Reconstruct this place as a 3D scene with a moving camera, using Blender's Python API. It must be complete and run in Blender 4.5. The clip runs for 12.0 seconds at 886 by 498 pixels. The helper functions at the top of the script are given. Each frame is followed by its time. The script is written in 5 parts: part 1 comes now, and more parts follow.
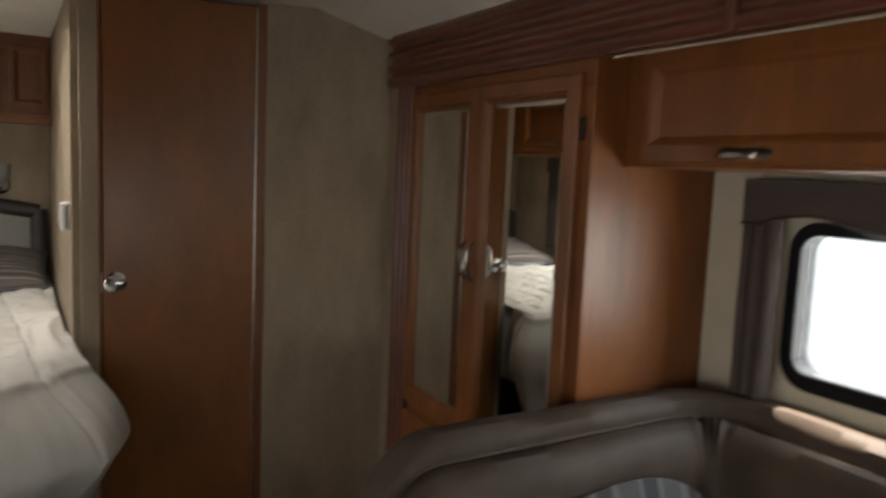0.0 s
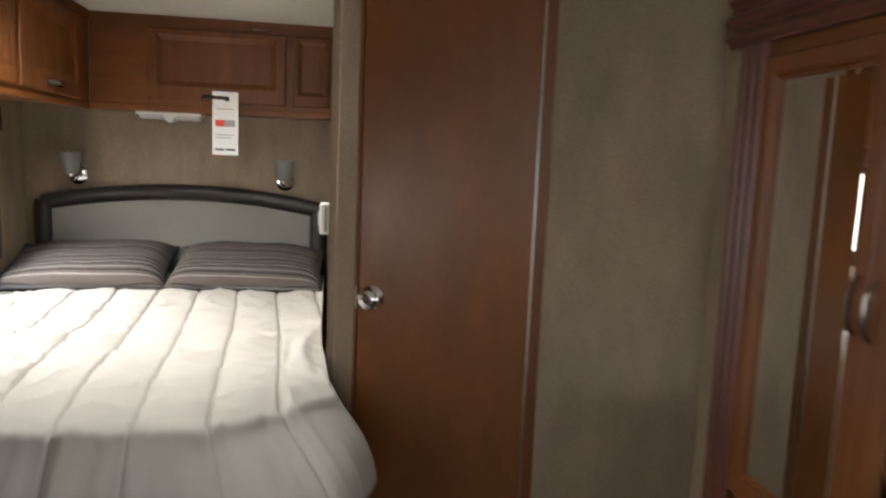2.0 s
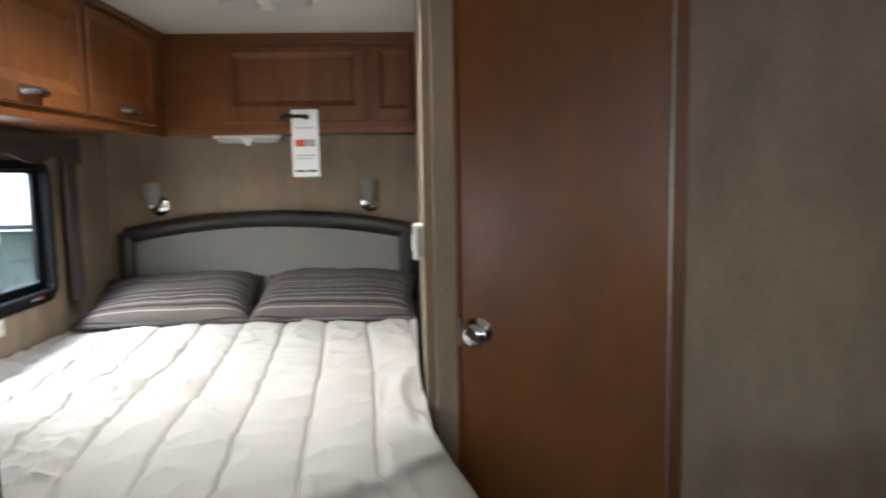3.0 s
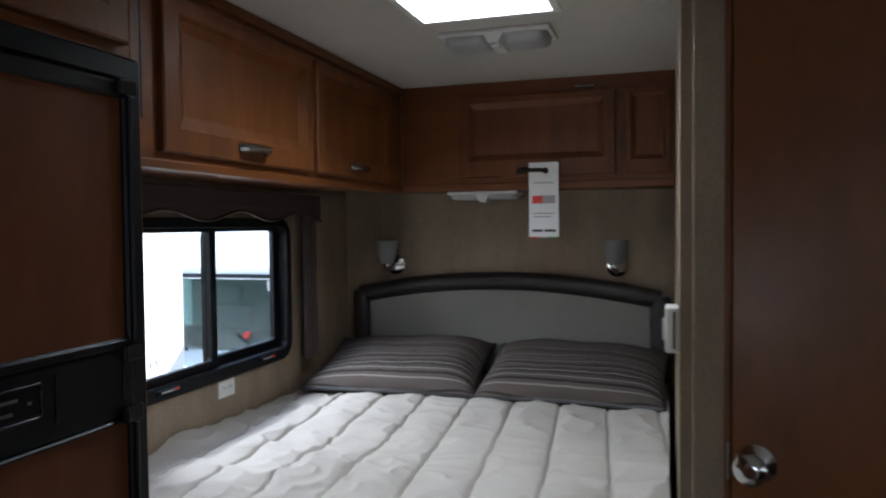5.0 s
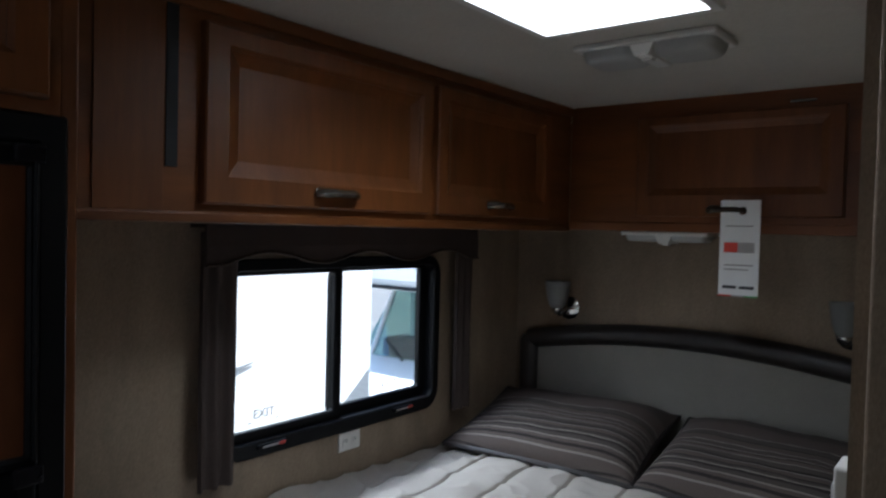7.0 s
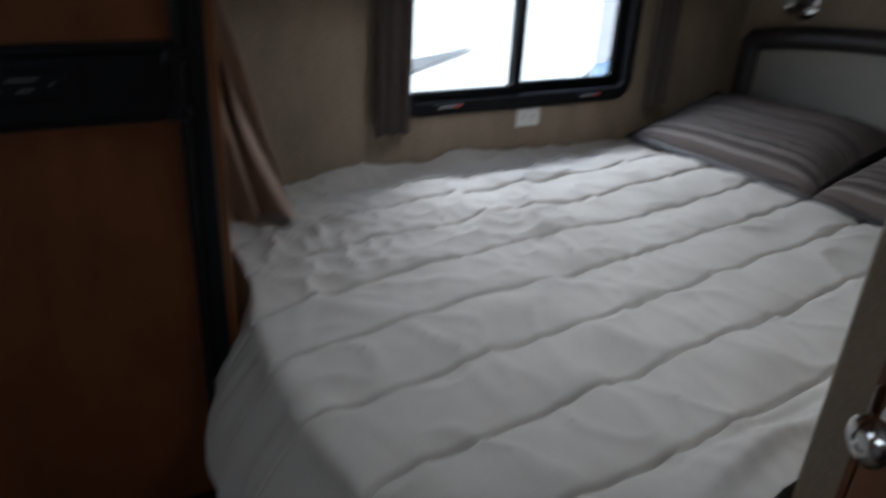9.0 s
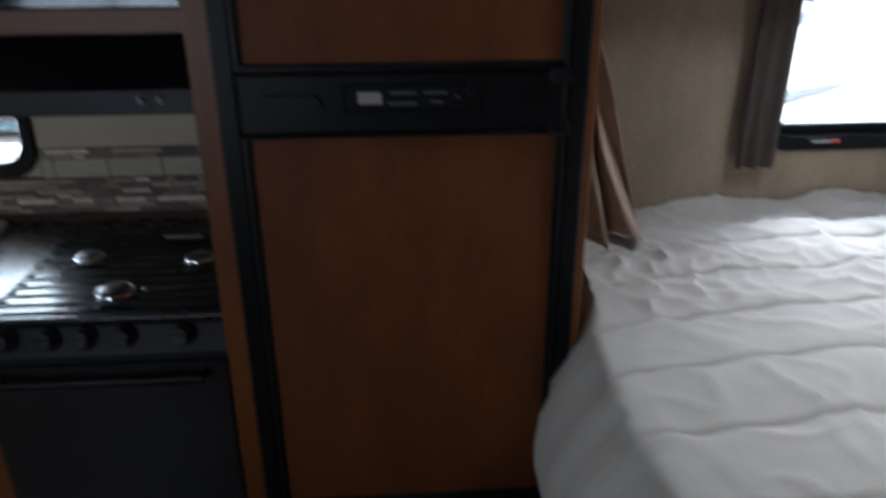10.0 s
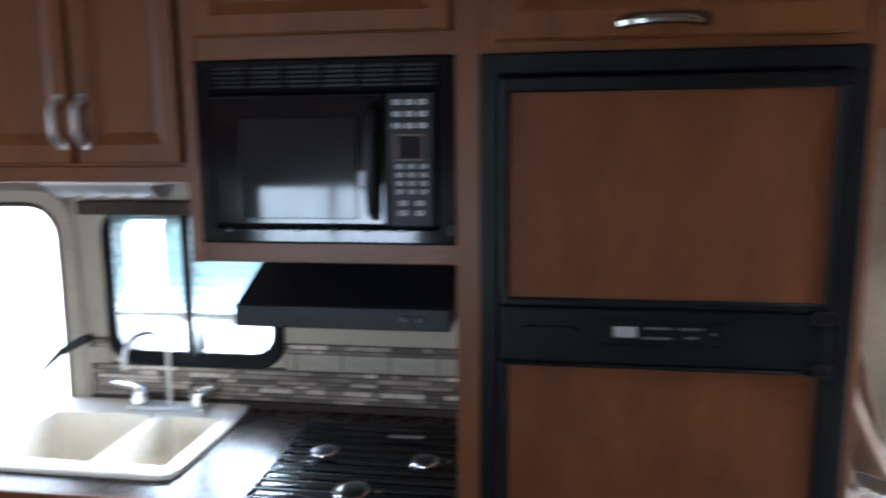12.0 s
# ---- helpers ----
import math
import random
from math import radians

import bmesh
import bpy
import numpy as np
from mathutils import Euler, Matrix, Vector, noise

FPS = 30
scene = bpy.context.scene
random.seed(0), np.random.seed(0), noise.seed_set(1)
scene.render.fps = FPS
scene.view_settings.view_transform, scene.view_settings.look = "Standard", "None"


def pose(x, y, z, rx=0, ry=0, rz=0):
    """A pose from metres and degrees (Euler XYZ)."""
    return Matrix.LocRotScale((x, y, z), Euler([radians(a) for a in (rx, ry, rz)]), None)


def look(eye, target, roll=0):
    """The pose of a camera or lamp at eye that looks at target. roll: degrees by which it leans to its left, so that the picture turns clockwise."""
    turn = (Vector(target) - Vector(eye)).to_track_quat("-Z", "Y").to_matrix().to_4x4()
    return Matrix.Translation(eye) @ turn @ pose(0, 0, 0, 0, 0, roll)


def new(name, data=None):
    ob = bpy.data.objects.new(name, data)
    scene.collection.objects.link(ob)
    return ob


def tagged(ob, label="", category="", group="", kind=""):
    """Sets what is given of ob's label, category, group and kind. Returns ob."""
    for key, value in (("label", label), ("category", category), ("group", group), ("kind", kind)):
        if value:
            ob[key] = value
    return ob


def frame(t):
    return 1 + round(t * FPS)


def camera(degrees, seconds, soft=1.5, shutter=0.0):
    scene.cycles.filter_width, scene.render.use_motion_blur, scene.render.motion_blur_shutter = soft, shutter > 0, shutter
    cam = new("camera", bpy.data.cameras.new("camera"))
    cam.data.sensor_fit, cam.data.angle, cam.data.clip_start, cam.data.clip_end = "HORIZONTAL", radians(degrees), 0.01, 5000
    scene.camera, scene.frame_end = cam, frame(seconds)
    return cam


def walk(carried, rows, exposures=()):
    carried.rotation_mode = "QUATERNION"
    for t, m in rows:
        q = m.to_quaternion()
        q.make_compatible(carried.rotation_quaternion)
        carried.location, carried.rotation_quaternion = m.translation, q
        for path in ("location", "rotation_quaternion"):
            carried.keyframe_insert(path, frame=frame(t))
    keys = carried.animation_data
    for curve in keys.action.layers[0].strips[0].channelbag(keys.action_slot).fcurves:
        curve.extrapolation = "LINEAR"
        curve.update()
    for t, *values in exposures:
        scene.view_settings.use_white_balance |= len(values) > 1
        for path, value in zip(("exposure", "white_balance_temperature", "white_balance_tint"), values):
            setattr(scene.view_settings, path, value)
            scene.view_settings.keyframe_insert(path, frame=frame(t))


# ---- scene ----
cam = camera(63.5, 12.0, soft=2.0, shutter=0.8)
PATH = [
    (0, (0.154, 0.238, 1.581), (1.185, 1.939, 1.364), 2.5),
    (0.5, (0.212, 0.364, 1.569), (1.092, 2.137, 1.28), 1.1),
    (1, (0.341, 0.504, 1.58), (0.968, 2.389, 1.35), 1.8),
    (1.5, (0.395, 0.651, 1.56), (0.778, 2.596, 1.29), 2.3),
    (2, (0.337, 0.855, 1.564), (0.651, 2.814, 1.312), 2.4),
    (2.5, (0.235, 1.028, 1.542), (0.524, 2.999, 1.364), 0.8),
    (3, (0.302, 1.17, 1.557), (0.388, 3.156, 1.336), -1.0),
    (3.5, (0.387, 1.264, 1.583), (0.185, 3.247, 1.415), -0.3),
    (3.7, (0.437, 1.304, 1.605), (0.14, 3.273, 1.421), -1.6),
    (5.3, (0.303, 1.633, 1.569), (-0.353, 3.521, 1.522), -1.2),
    (5.5, (0.305, 1.695, 1.558), (-0.394, 3.568, 1.52), -2.3),
    (6, (0.408, 1.956, 1.569), (-0.525, 3.725, 1.588), -0.3),
    (6.5, (0.475, 2.084, 1.696), (-0.711, 3.694, 1.648), 1.8),
    (6.7, (0.464, 2.055, 1.719), (-0.728, 3.66, 1.68), 1.3),
    (8.3, (0.687, 2.231, 1.652), (-0.823, 3.413, 1.086), 3.6),
    (8.5, (0.714, 2.241, 1.634), (-0.789, 3.379, 0.968), 2.9),
    (9, (0.736, 2.224, 1.615), (-0.812, 3.174, 0.779), 3.4),
    (9.5, (0.776, 2.203, 1.582), (-0.959, 2.68, 0.709), 1.8),
    (10, (0.758, 2.156, 1.596), (-1.081, 2.284, 0.822), -0.3),
    (10.5, (0.76, 2.097, 1.651), (-1.149, 2.191, 1.063), -1.6),
    (11, (0.773, 2.071, 1.689), (-1.193, 2.178, 1.338), -0.9),
    (11.2, (0.778, 2.060, 1.703), (-1.2, 2.162, 1.43), -1.0),
    (11.5, (0.787, 2.056, 1.71), (-1.193, 2.032, 1.43), -0.9),
    (12, (0.795, 1.98, 1.7), (-1.161, 1.692, 1.4), -0.5),
]
EXPOSURES = [(0, 2.95, 7000, 10), (0.5, 3.3, 7300, 10), (1.5, 3.6, 6900, 10), (2.5, 3.55, 6450, 10), (3.6, 3.33, 5980, 10), (5.3, 2.08, 5700, 10), (6.0, 1.9, 5650, 10), (6.5, 1.46, 5650, 10),
             (8.5, 1.66, 5700, 10), (9.5, 2.06, 5650, 10), (10.5, 3.12, 5550, 10), (11.2, 3.62, 5400, 10), (12, 3.92, 5350, 10)]
walk(cam, [(t, look(eye, target, roll)) for t, eye, target, roll in PATH], EXPOSURES)

# ---- world, sun ----
world = bpy.data.worlds.new("sky")
scene.world = world
world.use_nodes = True
wn = world.node_tree
sky = wn.nodes.new("ShaderNodeTexSky")
sky.sky_type, sky.sun_disc = "NISHITA", False
sky.sun_elevation, sky.sun_rotation = radians(70), radians(88)
wn.links.new(sky.outputs[0], wn.nodes["Background"].inputs[0])
wn.nodes["Background"].inputs[1].default_value = 0.15
sun = new("sun", bpy.data.lights.new("sun", "SUN"))
sun.data.energy, sun.data.angle, sun.data.color = 5.0, radians(0.5), (1.0, 0.95, 0.88)
sun.matrix_world = look((8 * math.cos(radians(70)), 0.3, 8 * math.sin(radians(70))), (0, 0, 0))


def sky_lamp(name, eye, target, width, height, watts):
    """Stands in for the sky's light, in an opening or outside one."""
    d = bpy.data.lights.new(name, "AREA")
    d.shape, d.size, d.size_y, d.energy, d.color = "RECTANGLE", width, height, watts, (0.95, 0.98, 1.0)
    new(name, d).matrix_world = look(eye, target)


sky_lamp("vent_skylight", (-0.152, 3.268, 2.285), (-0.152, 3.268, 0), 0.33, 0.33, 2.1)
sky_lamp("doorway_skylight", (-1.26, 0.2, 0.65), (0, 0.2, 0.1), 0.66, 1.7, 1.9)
# Lamp in an assumed windscreen that stays out of view.
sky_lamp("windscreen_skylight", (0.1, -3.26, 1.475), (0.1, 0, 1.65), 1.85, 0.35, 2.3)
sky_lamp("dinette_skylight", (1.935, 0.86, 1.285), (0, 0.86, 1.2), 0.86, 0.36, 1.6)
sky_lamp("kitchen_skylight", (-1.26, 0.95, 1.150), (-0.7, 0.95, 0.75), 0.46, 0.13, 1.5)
# Added fill lamp, hung unseen outside the bed window to brighten the bed.
sky_lamp("bedside_fill", (-1.75, 3.65, 1.95), (-0.7, 3.6, 1.0), 0.8, 0.5, 8.6)


# ---- materials ----
def material(name, color, rough=0.5, metal=0.0, spots=0.0, scale=8.0, stretch=(1, 1, 1), bump=0.0, bump_scale=120.0,
             fine=0.0, fine_scale=90.0, spec=0.5, coat=0.0, second=None):
    """Surface with two scales of colour variation and a fine relief."""
    m = bpy.data.materials.new(name)
    m.use_nodes = True
    nt = m.node_tree
    b = nt.nodes["Principled BSDF"]
    b.inputs["Roughness"].default_value, b.inputs["Metallic"].default_value = rough, metal
    b.inputs["Specular IOR Level"].default_value, b.inputs["Coat Weight"].default_value = spec, coat
    b.inputs["Base Color"].default_value = (*color, 1)
    co = nt.nodes.new("ShaderNodeTexCoord")
    mp = nt.nodes.new("ShaderNodeMapping")
    mp.inputs["Scale"].default_value = stretch
    nt.links.new(co.outputs["Object"], mp.inputs["Vector"])
    if spots or fine:
        n1 = nt.nodes.new("ShaderNodeTexNoise")
        n1.inputs["Scale"].default_value, n1.inputs["Detail"].default_value, n1.inputs["Roughness"].default_value = scale, 6, 0.6
        n2 = nt.nodes.new("ShaderNodeTexNoise")
        n2.inputs["Scale"].default_value, n2.inputs["Detail"].default_value = fine_scale, 3
        for n in (n1, n2):
            nt.links.new(mp.outputs[0], n.inputs["Vector"])
        ramp = nt.nodes.new("ShaderNodeMapRange")
        ramp.inputs[1].default_value, ramp.inputs[2].default_value = 0.3, 0.7
        nt.links.new(n1.outputs[0], ramp.inputs[0])
        mix = nt.nodes.new("ShaderNodeMix")
        mix.data_type = "RGBA"
        other = second or tuple(c * (1 - spots) for c in color)
        mix.inputs["A"].default_value, mix.inputs["B"].default_value = (*color, 1), (*other, 1)
        nt.links.new(ramp.outputs[0], mix.inputs["Factor"])
        mul = nt.nodes.new("ShaderNodeMix")
        mul.data_type, mul.blend_type = "RGBA", "MULTIPLY"
        mul.inputs["Factor"].default_value = fine
        r2 = nt.nodes.new("ShaderNodeMapRange")
        r2.inputs[1].default_value, r2.inputs[2].default_value = 0.25, 0.75
        nt.links.new(n2.outputs[0], r2.inputs[0])
        nt.links.new(mix.outputs["Result"], mul.inputs["A"])
        nt.links.new(r2.outputs[0], mul.inputs["B"])
        nt.links.new(mul.outputs["Result"], b.inputs["Base Color"])
        if rough < 0.75 and metal < 0.5:
            rr = nt.nodes.new("ShaderNodeMapRange")
            rr.inputs[3].default_value, rr.inputs[4].default_value = rough - 0.07, min(1, rough + 0.1)
            nt.links.new(n1.outputs[0], rr.inputs[0])
            nt.links.new(rr.outputs[0], b.inputs["Roughness"])
    if bump:
        n3 = nt.nodes.new("ShaderNodeTexNoise")
        n3.inputs["Scale"].default_value, n3.inputs["Detail"].default_value = bump_scale, 4
        nt.links.new(mp.outputs[0], n3.inputs["Vector"])
        bp = nt.nodes.new("ShaderNodeBump")
        bp.inputs["Strength"].default_value, bp.inputs["Distance"].default_value = bump, 0.002
        nt.links.new(n3.outputs[0], bp.inputs["Height"])
        nt.links.new(bp.outputs[0], b.inputs["Normal"])
    return m


def glass(name, tint=(1, 1, 1), clear=0.9, rough=0.02):
    """Thin pane: mostly see-through, with a gloss."""
    m = bpy.data.materials.new(name)
    m.use_nodes = True
    nt = m.node_tree
    nt.nodes.remove(nt.nodes["Principled BSDF"])
    tr, gl, mx = (nt.nodes.new("ShaderNodeBsdf" + k) for k in ("Transparent", "Glossy", "Transparent"))
    nt.nodes.remove(mx)
    mx = nt.nodes.new("ShaderNodeMixShader")
    tr.inputs[0].default_value = (*tint, 1)
    gl.inputs["Roughness"].default_value = rough
    mx.inputs[0].default_value = 1 - clear
    nt.links.new(tr.outputs[0], mx.inputs[1])
    nt.links.new(gl.outputs[0], mx.inputs[2])
    nt.links.new(mx.outputs[0], nt.nodes["Material Output"].inputs[0])
    return m


def translucent(name, color, through_light=0.5, clear=0.0):
    m = bpy.data.materials.new(name)
    m.use_nodes = True
    nt = m.node_tree
    b = nt.nodes["Principled BSDF"]
    b.inputs["Base Color"].default_value, b.inputs["Roughness"].default_value = (*color, 1), 0.6
    t = nt.nodes.new("ShaderNodeBsdfTranslucent")
    t.inputs[0].default_value = (*color, 1)
    mx = nt.nodes.new("ShaderNodeMixShader")
    mx.inputs[0].default_value = through_light
    nt.links.new(b.outputs[0], mx.inputs[1])
    nt.links.new(t.outputs[0], mx.inputs[2])
    last = mx
    if clear:
        tp = nt.nodes.new("ShaderNodeBsdfTransparent")
        last = nt.nodes.new("ShaderNodeMixShader")
        last.inputs[0].default_value = clear
        nt.links.new(mx.outputs[0], last.inputs[1])
        nt.links.new(tp.outputs[0], last.inputs[2])
    nt.links.new(last.outputs[0], nt.nodes["Material Output"].inputs[0])
    return m


def striped(name, base, axis, start, span, bands, jitter=0.0):
    """Woven fabric with stripes of set widths across one axis; bands: (position 0..1, colour)."""
    m = material(name, base, rough=0.9, bump=0.4, bump_scale=500, spec=0.15)
    nt = m.node_tree
    co = nt.nodes.new("ShaderNodeTexCoord")
    sep = nt.nodes.new("ShaderNodeSeparateXYZ")
    nt.links.new(co.outputs["Object"], sep.inputs[0])
    wave = nt.nodes.new("ShaderNodeTexNoise")
    wave.inputs["Scale"].default_value = 9.0
    nt.links.new(co.outputs["Object"], wave.inputs["Vector"])
    bend = nt.nodes.new("ShaderNodeMath")
    bend.operation, bend.inputs[1].default_value = "MULTIPLY_ADD", jitter
    nt.links.new(wave.outputs[0], bend.inputs[0])
    nt.links.new(sep.outputs[axis], bend.inputs[2])
    rng01 = nt.nodes.new("ShaderNodeMapRange")
    rng01.inputs[1].default_value, rng01.inputs[2].default_value = start + jitter / 2, start + span + jitter / 2
    nt.links.new(bend.outputs[0], rng01.inputs[0])
    ramp = nt.nodes.new("ShaderNodeValToRGB")
    ramp.color_ramp.interpolation = "CONSTANT"
    e = ramp.color_ramp.elements
    e[0].position, e[0].color = bands[0][0], (*bands[0][1], 1)
    e[1].position, e[1].color = bands[1][0], (*bands[1][1], 1)
    for p, c in bands[2:]:
        e.new(p).color = (*c, 1)
    nt.links.new(rng01.outputs[0], ramp.inputs[0])
    weave = nt.nodes.new("ShaderNodeTexNoise")
    weave.inputs["Scale"].default_value, weave.inputs["Detail"].default_value = 260, 3
    nt.links.new(co.outputs["Object"], weave.inputs["Vector"])
    shade = nt.nodes.new("ShaderNodeMix")
    shade.data_type, shade.blend_type = "RGBA", "MULTIPLY"
    shade.inputs["Factor"].default_value = 0.35
    nt.links.new(ramp.outputs[0], shade.inputs["A"])
    nt.links.new(weave.outputs[0], shade.inputs["B"])
    nt.links.new(shade.outputs["Result"], nt.nodes["Principled BSDF"].inputs["Base Color"])
    return m


CHERRY = (0.198, 0.066, 0.0165)
wood_v = material("cherry_wood_upright", CHERRY, 0.39, spots=0.45, scale=3.0, stretch=(3.5, 3.5, 0.55), fine=0.16, fine_scale=22, spec=0.33, bump=0.08, bump_scale=60)
wood_x = material("cherry_wood_along_x", CHERRY, 0.39, spots=0.45, scale=3.0, stretch=(0.55, 3.5, 3.5), fine=0.16, fine_scale=22, spec=0.33, bump=0.08, bump_scale=60)
wood_y = material("cherry_wood_along_y", CHERRY, 0.39, spots=0.45, scale=3.0, stretch=(3.5, 0.55, 3.5), fine=0.16, fine_scale=22, spec=0.33, bump=0.08, bump_scale=60)
wood_red = material("mahogany_moulding", (0.15, 0.05, 0.03), 0.38, spots=0.35, scale=3.0, stretch=(6, 1, 3), fine=0.3, fine_scale=20)
wood_door = material("door_veneer", (0.210, 0.073, 0.0168), 0.30, spots=0.36, scale=3.0, stretch=(2.0, 2.0, 0.9), fine=0.12, fine_scale=26, bump=0.04, bump_scale=50, spec=0.38)
wood_panel = material("refrigerator_veneer", (0.150, 0.049, 0.0150), 0.55, spots=0.34, scale=4.0, stretch=(2.2, 2.2, 1.0), fine=0.15, fine_scale=24, spec=0.2)
wallpaper = material("taupe_wallpaper", (0.375, 0.287, 0.198), 0.6, spots=0.36, scale=4, stretch=(1.6, 1.6, 0.6), fine=0.3, fine_scale=200, bump=0.12, bump_scale=300, spec=0.3)
wall_beige = material("beige_wall_panel", (0.50, 0.44, 0.34), 0.7, spots=0.12, scale=4, fine=0.2, fine_scale=240, bump=0.08, bump_scale=260)
ceiling_mat = material("ceiling_panel", (0.62, 0.59, 0.53), 0.8, spots=0.08, scale=3, fine=0.12, fine_scale=150, bump=0.1, bump_scale=200)
floor_mat = material("vinyl_plank_floor", (0.16, 0.09, 0.05), 0.45, spots=0.4, scale=3, stretch=(5, 0.6, 5), fine=0.3)
shell_mat = material("white_gelcoat", (0.82, 0.82, 0.80), 0.3, spots=0.04, scale=2, fine=0.05)
quilt_mat = material("cream_comforter", (0.505, 0.469, 0.415), 0.9, spots=0.05, scale=6, fine=0.12, fine_scale=400, bump=0.35, bump_scale=420, spec=0.2)
tan_cloth = material("tan_cloth", (0.45, 0.325, 0.245), 0.95, spots=0.12, scale=9, fine=0.25, fine_scale=420, bump=0.4, bump_scale=420, spec=0.1)
grey_cloth = material("grey_drapery", (0.086, 0.067, 0.060), 0.95, spots=0.15, scale=9, fine=0.3, fine_scale=380, bump=0.4, bump_scale=400, spec=0.1)
vinyl_dark = material("dark_brown_vinyl", (0.028, 0.022, 0.020), 0.42, spots=0.25, scale=20, fine=0.2, fine_scale=200, bump=0.2, bump_scale=240)
vinyl_taupe = material("taupe_leatherette", (0.064, 0.044, 0.031), 0.6, spots=0.35, scale=9, fine=0.3, fine_scale=240, bump=0.4, bump_scale=190, spec=0.2)
linen_grey = material("grey_headboard_fabric", (0.27, 0.255, 0.225), 0.9, spots=0.1, scale=6, fine=0.2, fine_scale=420, bump=0.3, bump_scale=450)
black_plastic = material("black_plastic", (0.0045, 0.005, 0.006), 0.4, spots=0.3, scale=14, fine=0.1, bump=0.1, bump_scale=300, spec=0.2)
black_frame = material("black_window_frame", (0.007, 0.007, 0.008), 0.5, spots=0.3, scale=10, fine=0.1, spec=0.12)
black_enamel = material("black_enamel", (0.010, 0.010, 0.012), 0.24, spots=0.3, scale=10, fine=0.1, coat=0.04, spec=0.28)
black_hood = material("black_painted_steel", (0.008, 0.009, 0.012), 0.45, spots=0.2, scale=10, fine=0.1, spec=0.3)
chrome = material("chrome", (0.72, 0.72, 0.72), 0.12, 1.0, spots=0.15, scale=30)
satin = material("satin_chrome", (0.60, 0.59, 0.57), 0.36, 0.8, spots=0.1, scale=30)
nickel = material("brushed_nickel", (0.33, 0.31, 0.28), 0.26, 1.0, spots=0.2, scale=30)
bronze = material("dark_bronze", (0.06, 0.045, 0.035), 0.35, 1.0, spots=0.2, scale=30)
steel = material("hinge_steel", (0.55, 0.53, 0.50), 0.3, 1.0, spots=0.2, scale=60)
steel_dark = material("dark_metal", (0.10, 0.10, 0.105), 0.3, 0.8, spots=0.3, scale=40)
black_gloss = material("glossy_black_panel", (0.006, 0.0065, 0.008), 0.08, spots=0.3, scale=12, fine=0.1, spec=0.35)
white_plastic = material("white_plastic", (0.72, 0.71, 0.67), 0.4, spots=0.06, scale=12, fine=0.05)
sink_mat = material("ivory_sink", (0.80, 0.74, 0.62), 0.28, spots=0.06, scale=5, fine=0.05)
counter_mat = material("dark_granite_laminate", (0.10, 0.075, 0.06), 0.26, spots=0.5, scale=40, fine=0.5, fine_scale=160, spec=0.13)
card_mat = material("white_card", (0.78, 0.78, 0.77), 0.6, spots=0.04, scale=20)
red_ink = material("red_ink", (0.65, 0.06, 0.04), 0.6, spots=0.1, scale=30)
grey_ink = material("grey_ink", (0.35, 0.33, 0.32), 0.6, spots=0.1, scale=30)
faded_ink = material("faded_ink", (0.10, 0.10, 0.10), 0.6, spots=0.1, scale=30)
dark_ink = material("dark_ink", (0.05, 0.05, 0.055), 0.6)
green_ink = material("green_ink", (0.10, 0.35, 0.12), 0.6)
key_mat = material("grey_keys", (0.50, 0.50, 0.50), 0.5, spots=0.1, scale=40)
grout_mat = material("grout", (0.055, 0.048, 0.042), 0.9, spots=0.2, scale=40)
asphalt = material("asphalt", (0.22, 0.21, 0.20), 0.9, spots=0.3, scale=3, fine=0.4, fine_scale=60)
graphic_grey = material("grey_vinyl_graphic", (0.22, 0.23, 0.24), 0.4, spots=0.1, scale=5)
rubber = material("rubber", (0.02, 0.02, 0.02), 0.8, spots=0.2, scale=20)
mirror_mat = material("mirror_silver", (0.86, 0.87, 0.85), 0.012, 1.0)
pane_mat = glass("window_pane", (0.95, 0.98, 0.98), 0.94)
tinted = glass("tinted_windscreen", (0.50, 0.66, 0.62), 0.82)
teal_glass = material("dark_teal_glass", (0.06, 0.10, 0.11), 0.08, spots=0.3, scale=3, spec=0.6)
pale_blue = material("pale_blue_decal", (0.45, 0.55, 0.66), 0.4, spots=0.1, scale=5)
cab_dark = material("cab_upholstery", (0.19, 0.27, 0.23), 0.8, spots=0.3, scale=4)
oven_glass = material("black_oven_glass", (0.022, 0.022, 0.023), 0.05, spots=0.2, scale=6, spec=0.3)
frosted = translucent("frosted_glass", (0.30, 0.30, 0.28), 0.4)
lens_mat = translucent("ribbed_lens", (0.50, 0.50, 0.49), 0.35)
dome_mat = translucent("white_vent_dome", (0.88, 0.88, 0.86), 0.75)
blind_mat = translucent("pleated_blind", (0.52, 0.70, 0.73), 0.5, 0.55)
TAUPE, DARK, PALE, GREY = (0.128, 0.104, 0.092), (0.046, 0.039, 0.036), (0.30, 0.268, 0.238), (0.100, 0.084, 0.076)
pillow_mat = striped("striped_pillow_fabric", TAUPE, 1, -0.30, 0.48,
                     [(0.0, GREY), (0.07, TAUPE), (0.15, DARK), (0.16, TAUPE), (0.21, PALE), (0.22, TAUPE), (0.25, DARK), (0.27, TAUPE), (0.30, PALE), (0.31, GREY),
                      (0.345, DARK), (0.365, PALE), (0.376, GREY), (0.40, DARK), (0.412, TAUPE), (0.45, PALE), (0.460, DARK), (0.48, GREY), (0.52, PALE),
                      (0.529, TAUPE), (0.56, DARK), (0.572, PALE), (0.581, GREY), (0.62, PALE), (0.628, TAUPE), (0.68, DARK), (0.69, GREY), (0.74, PALE), (0.747, TAUPE), (0.88, GREY)], 0.002)
SLATE, INK, ICE = (0.085, 0.086, 0.084), (0.055, 0.056, 0.057), (0.13, 0.135, 0.133)
